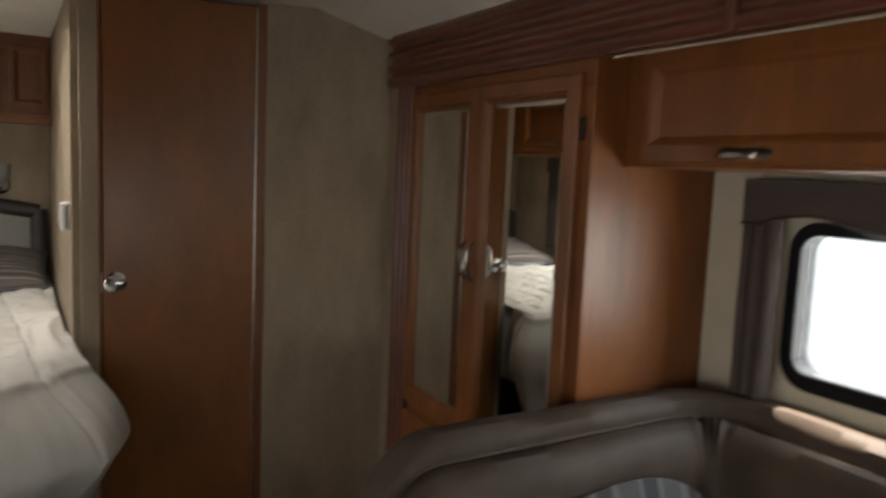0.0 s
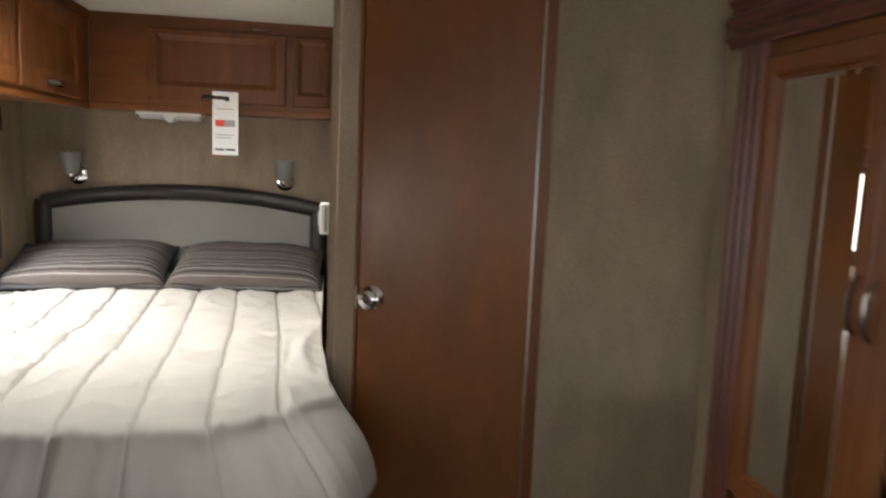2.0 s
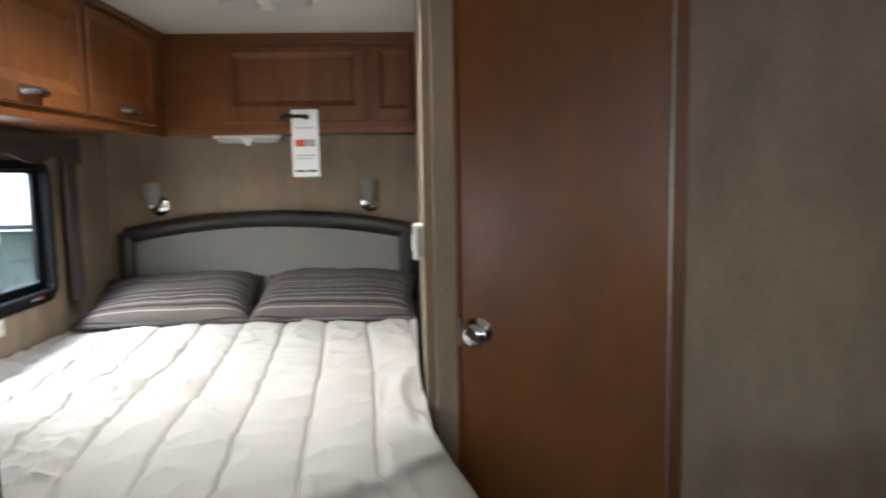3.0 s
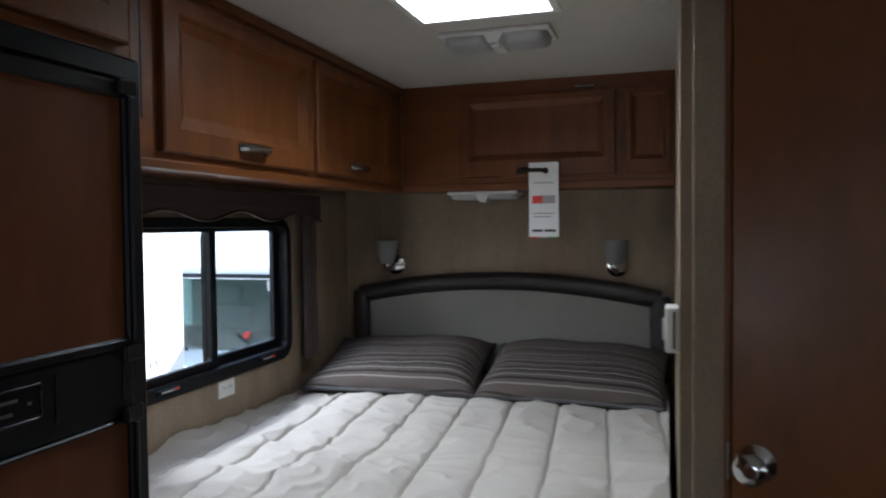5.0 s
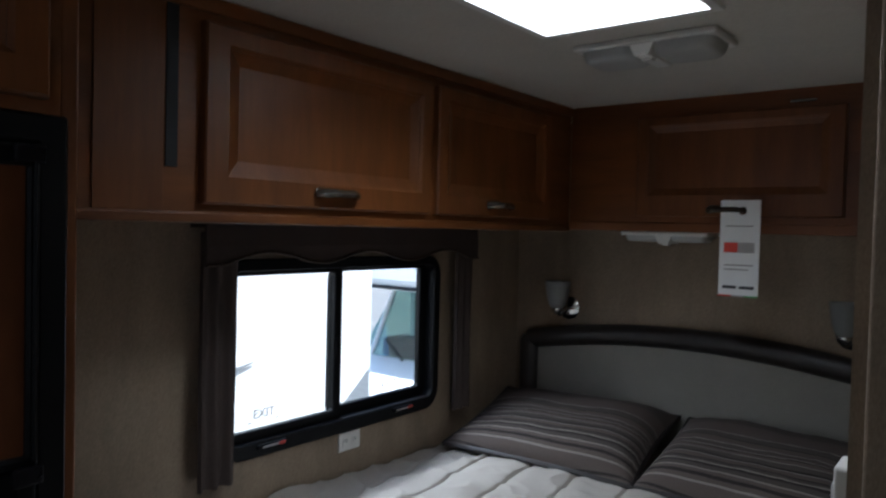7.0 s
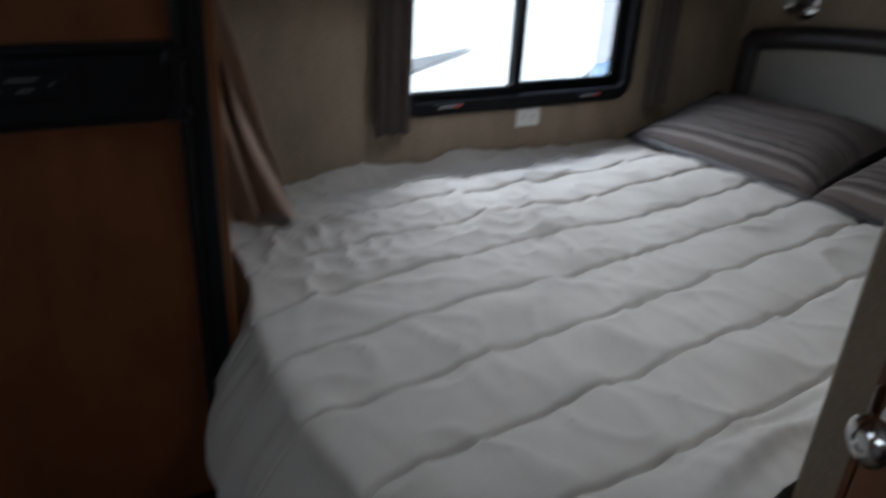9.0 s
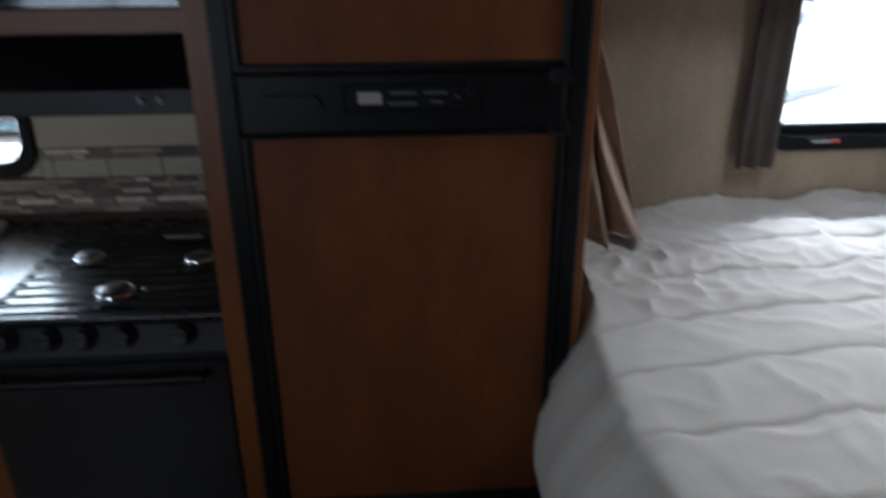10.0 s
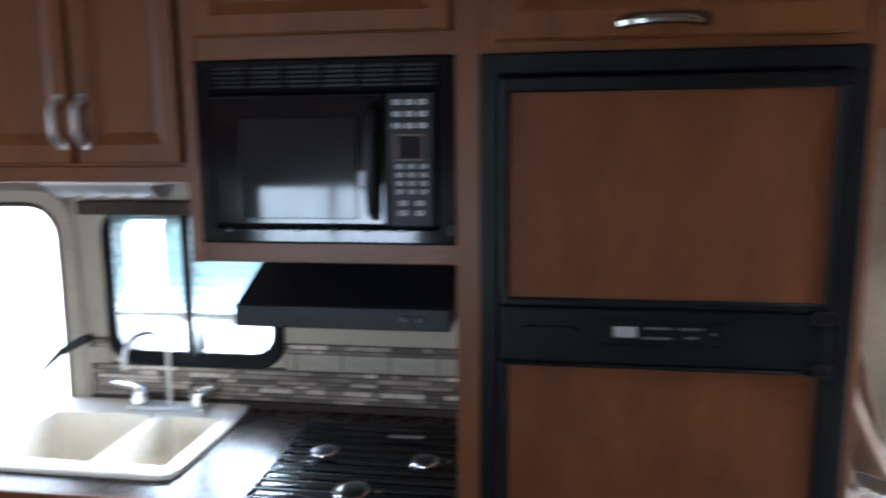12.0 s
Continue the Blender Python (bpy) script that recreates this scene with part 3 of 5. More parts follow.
def neighbour_camper():
    t = thing("camper", (5.0, 0.5, -0.8), "white parked camper with a rounded pale panel and grey trim strip", "camper")
    part("body", boxed(4.0, 6.2, -3.5, 4.5, -0.35, 2.6, 0.08, 4), shell_mat, t)
    part("chassis", boxed(4.2, 6.0, -3.3, 4.3, -0.6, -0.35), rubber, t)
    m = at_face(RIGHT, 4.0)
    bm = bmesh.new()
    slab(bm, (-1.62, -0.72, 0.98, 1.62, 0.14), -0.012, 0.01)
    bm.transform(m)
    part("panel", bm, pale_blue, t, "rounded pale blue panel")
    part("trim_strip", boxed(-0.50, -0.44, -0.02, 0.01, -0.3, 2.5, 0.006, 2, m), graphic_grey, t)
    for y in (0.0, 0.9):
        bm = bmesh.new()
        lathe(bm, [(0.2, 0), (0.33, 0.02), (0.34, 0.1), (0.33, 0.2), (0.2, 0.22)], Matrix.Translation((4.05, y, -0.46)) @ Matrix.Rotation(radians(90), 4, "Y"), 28)
        part("wheel", bm, rubber, t, smooth=True)


neighbour_trailer()
neighbour_motorhome()
neighbour_camper()


# ---- windows ----
def slider_window(name, m, opening, mull, label, parent_cat="window", curve=0.05, inner=None, frame_w=0.045, lip=0.022, sashes=True):
    """Black-framed sliding window with two panes, set through the wall; m faces the room."""
    u0, u1, v0, v1 = opening
    t = thing(name, m @ Vector(((u0 + u1) / 2, 0, v0)), label, parent_cat)
    t["kind"] = "structure"
    bm = bmesh.new()
    ring(bm, (u0 - lip, u1 + lip, v0 - lip, v1 + lip, curve + 0.02), (u0 + 0.012, u1 - 0.012, v0 + frame_w * 0.5, v1 - 0.012, inner or curve), -0.018, 0.052)
    bm.transform(m)
    part("window_frame", bm, black_frame, t)
    rects = (((u0, mull + 0.02, v0 + 0.01, v1, 0.012), (u0 + 0.016, mull - 0.012, v0 + 0.05, v1 - 0.025, 0.01), 0.002),
             ((mull - 0.01, u1, v0 + 0.01, v1, 0.05), (mull + 0.012, u1 - 0.045, v0 + 0.055, v1 - 0.025, 0.4 * (inner or 0.088)), 0.024))
    for outer, inner, y in rects if sashes else ():
        bm = bmesh.new()
        ring(bm, outer, inner, y, y + 0.02)
        bm.transform(m)
        part("sash", bm, black_frame, t)
    part("mullion", boxed(mull - 0.008, mull + 0.022, 0.018, 0.040, v0, v1, 0.003, 2, m), black_frame, t)
    for a, b, y in ((u0 + 0.02, mull, 0.012), (mull, u1 - 0.005, 0.032)):
        p = part("pane", boxed(a, b, y, y + 0.004, v0 + 0.02, v1 - 0.005, 0, 2, m), pane_mat, t)
        p.visible_shadow = False
    return t


bed_m, room_m = at_face(LEFT, XL), at_face(RIGHT, 1.85)
bed_window = slider_window("window_1", bed_m, WIN, 3.63, "black-framed sliding window above the bed", curve=0.052, inner=0.030)
part("sash_latch", boxed(3.622, 3.640, -0.004, 0.004, 1.30, 1.37, 0.004, 2, bed_m), black_frame, bed_window)
for u in (3.36, 3.92):
    bm = boxed(u - 0.05, u + 0.05, -0.028, -0.016, 1.086, 1.100, 0.004, 2, bed_m)
    latch = part("latch", bm, black_frame, bed_window, "black emergency exit latch with a red mark")
    part("label_plate", boxed(u - 0.035, u + 0.02, -0.0295, -0.0278, 1.090, 1.0945, 0, 2, bed_m), key_mat, latch)
    part("red_mark", boxed(u + 0.022, u + 0.044, -0.0295, -0.0278, 1.089, 1.0965, 0, 2, bed_m), red_ink, latch)


def words(text, m, u, v, size, mat, parent, name="lettering"):
    c = bpy.data.curves.new(name, "FONT")
    c.body, c.size, c.extrude, c.align_x = text, size, 0.0006, "CENTER"
    o = new(name, c)
    dg = bpy.context.evaluated_depsgraph_get()
    me = bpy.data.meshes.new_from_object(o.evaluated_get(dg))
    bpy.data.objects.remove(o)
    me.transform(m @ Matrix.Translation((u, 0, v)) @ Matrix.Rotation(radians(90), 4, "X"))
    me.materials.clear()
    me.materials.append(mat)
    o = new(name, me)
    o.parent = parent
    if parent.type == "EMPTY":
        o.matrix_parent_inverse = Matrix.Translation(-parent.location)
    return o


for u in (3.354, 3.880):
    words("EXIT", bed_m @ Matrix.Translation((0, 0.008, 0)), u, 1.166, 0.037, dark_ink, bed_window)
    for d in (-0.048, 0.048):
        part("corner_mark", boxed(u + d - 0.007, u + d + 0.007, 0.008, 0.009, 1.155, 1.158, 0, 2, bed_m), dark_ink, bed_window)

sink_window = slider_window("window_2", at_face(LEFT, XL), KWIN, 0.936, "small black-framed sliding window above the sink", curve=0.06, sashes=False)
part("mullion_cover", boxed(0.930, 0.954, -0.034, 0.017, KWIN[2] + 0.012, KWIN[3], 0.003, 2, at_face(LEFT, XL)), black_frame, sink_window)
slider_window("window_3", room_m, (-RWIN[1], -RWIN[0], RWIN[2], RWIN[3]), -0.86, "black-framed sliding window beside the dinette", curve=0.06, inner=0.045, sashes=False)

# entry doorway: rounded pale frame
bm = bmesh.new()
ring(bm, (-0.20, 0.585, -0.29, 1.568, 0.12), (-0.14, 0.516, -0.24, 1.512, 0.09), -0.012, 0.052, 0.006)
bm.transform(bed_m)
entry = thing("door_entry", (XL, 0.2, 0), "pale rounded frame of the open entry doorway", "door")
entry["kind"] = "structure"
part("door_frame", bm, wall_beige, entry)
# Slim darker ring drawn as the frame's inner seam line.
bm = bmesh.new()
ring(bm, (-0.156, 0.532, -0.256, 1.528, 0.10), (-0.145, 0.521, -0.245, 1.517, 0.095), -0.019, -0.011, 0.003)
bm.transform(bed_m)
part("door_seam", bm, vinyl_taupe, entry, "dark seam line round the opening")
for k in range(7):
    bm = bmesh.new()
    lathe(bm, [(0.008, 0), (0.008, 0.002), (0.004, 0.005)], bed_m @ Matrix.Translation((0.56, -0.012, 0.6 + 0.13 * k)) @ Matrix.Rotation(radians(90), 4, "X"), 10)
    part("screw", bm, steel, entry)
bm = bmesh.new()
tube(bm, [(XL + 0.02, 0.615, 1.12), (XL + 0.05, 0.60, 1.115), (XL + 0.09, 0.56, 1.09), (XL + 0.10, 0.52, 1.05), (XL + 0.10, 0.49, 1.02)], [0.012, 0.014, 0.012, 0.009, 0.004])
part("strap", bm, rubber, entry, "black pull strap", True)

# roof vent
bm = bmesh.new()
for x0, x1, y0, y1 in ((VENT[0] - 0.02, VENT[0], VENT[2] - 0.02, VENT[3] + 0.02), (VENT[1], VENT[1] + 0.02, VENT[2] - 0.02, VENT[3] + 0.02),
                       (VENT[0], VENT[1], VENT[2] - 0.02, VENT[2]), (VENT[0], VENT[1], VENT[3], VENT[3] + 0.02)):
    box(bm, x0, x1, y0, y1, ZC - 0.008, ZC + 0.14)
vent = thing("roof_vent", ((VENT[0] + VENT[1]) / 2, (VENT[2] + VENT[3]) / 2, ZC), "white square roof vent with a translucent dome", "roof vent")
part("garnish", bm, white_plastic, vent)
bm = bmesh.new()
sheet(bm, 10, 10, lambda a, b: (VENT[0] - 0.03 + 0.415 * a, VENT[2] - 0.03 + 0.416 * b, ZC + 0.15 + 0.05 * (1 - (2 * a - 1) ** 4) * (1 - (2 * b - 1) ** 4)))
thicken(bm, 0.003)
part("dome", bm, dome_mat, vent, "translucent white dome", True)
bm = bmesh.new()
lathe(bm, [(0.028, 0), (0.028, 0.02), (0.01, 0.03)], Matrix.Translation((-0.15, 3.27, ZC + 0.02)), 16)
tube(bm, [(-0.15, 3.27, ZC + 0.04), (-0.15, 3.27, ZC + 0.15)], 0.008)
part("crank", bm, white_plastic, vent)


# ---- bathroom door ----
door = thing("door_bathroom", FRONT @ Vector((0.34, 0, 0)), "closed reddish-brown wooden bathroom door", "door")
door["kind"] = "structure"
part("door_leaf", boxed(0.094, 0.609, -0.004, 0.024, 0.01, ZC - 0.012, 0.003, 2, FRONT), wood_door, door)
bm = bmesh.new()
tube(bm, [FRONT @ Vector((0.611, -0.008, 0.02)), FRONT @ Vector((0.611, -0.008, ZC - 0.02))], 0.0035, 8)
part("hinge", bm, steel, door, "long polished piano hinge")
bm = bmesh.new()
KN = FRONT @ Matrix.Translation((0.138, -0.004, 1.138)) @ Matrix.Rotation(radians(90), 4, "X")
lathe(bm, [(0.0, 0), (0.036, 0.0), (0.036, 0.004), (0.025, 0.009), (0.013, 0.013), (0.012, 0.028), (0.022, 0.034), (0.029, 0.044), (0.029, 0.053), (0.021, 0.060), (0.012, 0.062), (0.011, 0.059), (0.0, 0.059)], KN, 28, False)
part("knob", bm, chrome, door, "polished chrome knob", True)
part("latch_plate", boxed(0.0885, 0.0915, -0.012, 0.01, 1.10, 1.17, 0.001, 2, FRONT), steel, door)

# ---- bedroom ----
bm = boxed(XB - 0.030, XB, 3.165, 3.235, 1.305, 1.405, 0.006, 3)
control = thing("wall_control", (XB, 3.2, 1.30), "white plastic wall control box beside the bed", "wall control")
part("housing", bm, white_plastic, control)
# Dark strip painted in for the shaded gap between housing and cover.
part("slot", boxed(XB - 0.013, XB - 0.008, 3.163, 3.166, 1.315, 1.395), dark_ink, control)
part("rocker", boxed(XB - 0.035, XB - 0.029, 3.185, 3.215, 1.33, 1.375, 0.002), key_mat, control)

outlet = thing("wall_outlet", (XL, 3.685, 1.0), "white double power outlet below the window", "outlet")
part("plate", boxed(3.638, 3.731, -0.006, 0.0, 0.998, 1.057, 0.002, 2, bed_m), white_plastic, outlet)
for u in (3.665, 3.704):
    p = part("socket", boxed(u - 0.012, u + 0.012, -0.0085, -0.005, 1.012, 1.043, 0.002, 2, bed_m), white_plastic, outlet)
    for d in (-0.004, 0.004):
        part("slot", boxed(u + d - 0.001, u + d + 0.001, -0.0090, -0.0082, 1.026, 1.036, 0, 2, bed_m), dark_ink, p)


def overhead_left():
    t = thing("overhead_cabinet", (-0.95, 3.5, 1.715), "cherry-brown wooden overhead cabinet with framed doors above the window", "cabinet")
    m = at_face(LEFT, -0.745)
    part("body", boxed(2.524, 4.348, 0.0, -0.745 - XL, 1.735, ZC, 0, 2, m), wood_y, t)
    part("bottom_rail", boxed(2.524, 4.348, -0.004, 0.02, 1.715, 1.7355, 0.004, 3, m), wood_y, t)
    part("stile", boxed(2.655, 2.785, -0.004, 0.0, 1.736, ZC - 0.002, 0.001, 2, m), wood_v, t)
    # Flat dark strip paints in the shade of a slot; nothing is recessed.
    part("groove_shade", boxed(2.79, 2.814, -0.003, 0.0, 1.818, ZC - 0.004, 0, 2, m), rubber, t, "dark strip painted as the shade of a vertical slot")
    d = panel_door(t, m, 2.862, 3.545, 1.752, 2.10, (0.060, 0.045, 0.062, 0.045), sink=0.011, slope=0.026)
    strap_handle(d, m, 3.205, 1.788, 0.115)
    d = panel_door(t, m, 3.575, 4.18, 1.752, 2.10, (0.05, 0.045, 0.062, 0.045), sink=0.011, slope=0.026)
    strap_handle(d, m, 3.87, 1.788, 0.115)
    part("top_trim", boxed(2.524, 4.348, -0.012, 0.0, 2.118, ZC - 0.001, 0.004, 2, m), wood_y, t)


def overhead_head():
    t = thing("overhead_cabinet", (-0.2, 4.5, 1.725), "cherry-brown wooden overhead cabinet above the headboard", "cabinet")
    m = at_face(HEAD, 0, 4.35)
    part("body", boxed(-0.744, XB - 0.002, 0.0, YH - 4.35, 1.728, ZC, 0.002, 2, m), wood_x, t)
    d = panel_door(t, m, -0.49, 0.121, 1.772, 2.094, (0.045, 0.05, 0.075, 0.035), thick=0.018)
    strap_handle(d, m, -0.185, 1.795, 0.12, mat=bronze)
    panel_door(t, m, 0.155, XB - 0.012, 1.772, 2.094, (0.03, 0.03, 0.06, 0.03), thick=0.012, sink=0.003, slope=0.01)
    part("catch", boxed(-0.03, 0.04, -0.008, 0, 2.108, 2.116, 0.002, 2, m), nickel, t)
    part("bottom_rail", boxed(-0.744, XB - 0.002, -0.006, 0.0, 1.722, 1.752, 0.003, 2, m), wood_x, t)


overhead_left()
overhead_head()

# hanging tag
tag = thing("hang_tag", (-0.145, 4.31, 1.53), "white printed card tag hanging from the cabinet pull", "tag")
bm = bmesh.new()
ring(bm, (-0.203, -0.088, 1.532, 1.822, 0.003), (-0.150, -0.128, 1.778, 1.802, 0.0105), 4.298, 4.299, 0.0002)
part("card", bm, card_mat, tag)
part("print", boxed(-0.190, -0.150, 4.2970, 4.2978, 1.665, 1.695, 0.003), red_ink, tag, "red printed block")
part("print", boxed(-0.150, -0.102, 4.2970, 4.2978, 1.665, 1.695, 0.003), grey_ink, tag, "grey printed block")
for z, a, b, mt in ((1.742, -0.185, -0.108, grey_ink), (1.625, -0.187, -0.105, grey_ink), (1.612, -0.187, -0.118, grey_ink), (1.556, -0.19, -0.15, dark_ink), (1.556, -0.143, -0.10, dark_ink)):
    part("print", boxed(a, b, 4.2972, 4.2978, z, z + (0.004 if mt is grey_ink else 0.009)), mt, tag)
for a, b, mt in ((-0.203, -0.165, red_ink), (-0.165, -0.127, grey_ink), (-0.127, -0.088, green_ink)):
    part("print", boxed(a, b, 4.2972, 4.2978, 1.532, 1.537), mt, tag)


def dome_light(x, y, z, length, width, label, drop=0.036, turn=0):
    t = thing("ceiling_light", (x, y, z), label, "ceiling light", "twin dome lights")
    m = Matrix.Translation((x, y, z)) @ Matrix.Rotation(radians(turn), 4, "Z")
    a, b = length / 2, width / 2
    part("base", boxed(-a, a, -b, b, -0.014, 0, 0.005, 3, m), white_plastic, t)
    for s in (-1, 1):
        bm = bmesh.new()
        rings = []
        for k in range(6):
            f = k / 5
            g = math.cos(f * math.pi / 2) ** 0.5
            c = s * a * 0.52
            w, d = a * 0.42 * (0.55 + 0.45 * g), b * 0.86 * (0.5 + 0.5 * g)
            rings.append([(u, v, -0.012 - drop * math.sin(f * math.pi / 2)) for u, v in rounded(c - w, c + w, -d, d, min(w, d) * 0.5)])
        loops(bm, rings, cap1=True)
        bm.transform(m)
        part("lens", bm, lens_mat, t, "ribbed translucent lens", True)
    bm = bmesh.new()
    extruded(bm, [(-0.03, -0.012), (0.03, -0.012), (0.016, -0.04), (-0.016, -0.04)], -b * 0.9, b * 0.9, m)
    part("centre_piece", bm, white_plastic, t)
    part("switch", boxed(-0.012, 0.012, -b * 0.5, -b * 0.2, -0.046, -0.039, 0.002, 2, m), white_plastic, t)


dome_light(-0.17, 3.655, ZC, 0.33, 0.155, "white twin-lens dome light on the ceiling", 0.03)
dome_light(-0.409, 4.425, 1.722, 0.295, 0.11, "white twin-lens light under the overhead cabinet", 0.022)


def sconce(x):
    t = thing("wall_sconce", (x, YH, 1.40), "chrome wall sconce with a frosted glass cup shade", "wall lamp", "bedside sconces")
    bm = bmesh.new()
    lathe(bm, [(0.0, 0), (0.046, 0), (0.046, 0.006), (0.034, 0.014), (0.014, 0.02), (0.0, 0.021)], Matrix.Translation((x, YH, 1.405)) @ Matrix.Rotation(radians(90), 4, "X"), 28, False)
    part("backplate", bm, chrome, t, "round chrome backplate", True)
    bm = bmesh.new()
    tube(bm, [(x, YH - 0.015, 1.405), (x, YH - 0.05, 1.39), (x, YH - 0.085, 1.385), (x, YH - 0.105, 1.40)], [0.009, 0.009, 0.010, 0.012], 10)
    lathe(bm, [(0.008, -0.018), (0.02, -0.006), (0.024, 0.012), (0.02, 0.02)], Matrix.Translation((x, YH - 0.105, 1.405)), 18)
    part("arm", bm, chrome, t, smooth=True)
    bm = bmesh.new()
    lathe(bm, [(0.022, 0), (0.033, 0.012), (0.043, 0.05), (0.050, 0.105), (0.046, 0.105), (0.038, 0.05), (0.026, 0.012)], Matrix.Translation((x, YH - 0.105, 1.412)), 24)
    part("shade", bm, frosted, t, "frosted glass cup", True)


sconce(-0.905)
sconce(0.104)


def headboard():
    t = thing("headboard", (-0.385, 4.6, 0.5), "arched grey fabric headboard with a dark padded vinyl border", "headboard")
    x0, x1, n = -1.052, 0.278, 30

    def top(x):
        s = (x - x0) / (x1 - x0) * 2 - 1
        return 1.268 + 0.07 * (1 - s * s)
    bm = bmesh.new()
    out = [(x0, 0.5), (x1, 0.5)] + [(x1 + (x0 - x1) * k / n, top(x1 + (x0 - x1) * k / n)) for k in range(n + 1)]
    extruded(bm, out, 4.615, 4.675)
    part("panel", bm, linen_grey, t)
    bm = bmesh.new()
    arc = [(x0 + (x1 - x0) * k / n, 4.625, top(x0 + (x1 - x0) * k / n)) for k in range(n + 1)]
    tube(bm, arc, 0.040, 14, 1.0)
    part("top_bolster", bm, vinyl_dark, t, "dark padded vinyl roll", True)
    for x in (x0, x1):
        bm = bmesh.new()
        tube(bm, [(x, 4.625, 0.5), (x, 4.625, 0.9), (x, 4.625, 1.262), (x, 4.625, 1.285)], [0.043, 0.043, 0.044, 0.036], 14)
        part("side_bolster", bm, vinyl_dark, t, "dark padded vinyl roll", True)


headboard()


def fold_edge(u):
    """Plan of the mattress edge from the window wall round the foot to the partition."""
    if u < 0.40:
        x = -1.145 + 0.635 * u / 0.40
        return Vector((x, 2.585 - 0.02 * max(0, (x + 0.75)) / 0.25))
    if u < 0.90:
        x = -0.51 + 0.86 * (u - 0.40) / 0.50
        return Vector((x, 2.565 - 0.035 * math.sin(min(1, (x + 0.51) / 0.4) * math.pi / 2) + 1.5 * max(0, x + 0.08) ** 2))
    s = (u - 0.90) / 0.10
    return Vector((0.35 - 0.035 * s * s, 2.807 + 0.19 * s))


def quilt_top(x, y):
    wob = x + 0.076 * (y - 3.3) + 0.005 * math.sin(5 * y + 1.5 * x) + 0.0045 * noise.noise(Vector((x * 2, y * 4, 9)))
    ph = ((wob - 0.004) / 0.1715) % 1.0
    d = min(ph, 1 - ph) * 0.1715
    puff = 0.009 * (1 - math.exp(-d / 0.030)) - 0.0105 * math.exp(-(d / 0.0048) ** 2)
    near = math.exp(-d / 0.035)
    wr = 0.012 * noise.noise(Vector((x * 3.5, y * 2.6, 1.3))) + 0.009 * noise.noise(Vector((x * 1.6 + y, y * 6.0, 11.0))) + 0.008 * noise.noise(Vector((x * 9, y * 7, 4.1)))
    wr += 0.010 * (1 - abs(noise.noise(Vector((x * 4 + y * 3, y * 6 - x * 4, 2.0))))) ** 7 + 0.006 * near * noise.noise(Vector((x * 3, y * 17, 5)))
    wr += 0.0042 * noise.noise(Vector((x * 15 + y * 4, y * 12, 6.2))) + 0.006 * (1 - abs(noise.noise(Vector((x * 2.5 - y * 2, y * 8 + x * 2, 3.7))))) ** 9
    rucked = math.exp(-((x + 0.72) ** 2 + (y - 2.78) ** 2) / 0.07) + 0.6 * math.exp(-((x + 0.55) ** 2 + (y - 3.3) ** 2) / 0.06)
    wr += 0.019 * rucked * (1 - abs(noise.noise(Vector((x * 9 + y * 5, y * 13 - x * 5, 7.0))))) ** 5
    edge = -0.020 / (1 + math.exp((x + 0.955 + 0.016 * math.sin(y * 7)) / 0.004)) + (0.018 * math.sin(y * 9 + 2 * math.sin(y * 4)) + 0.02) * max(0, (-1.06 - x) / 0.085)
    reach = max(0.0, 1 - ((y - 3.16) / 0.26) ** 2)
    tuck = reach * (0.026 * math.exp(-((x - 0.258 - 0.04 * (1 - reach)) / 0.022) ** 2) - 0.012 * math.exp(-((x - 0.215) / 0.016) ** 2))
    return 0.909 + tuck + puff + wr + edge + 0.012 * (y - 2.6) / 2


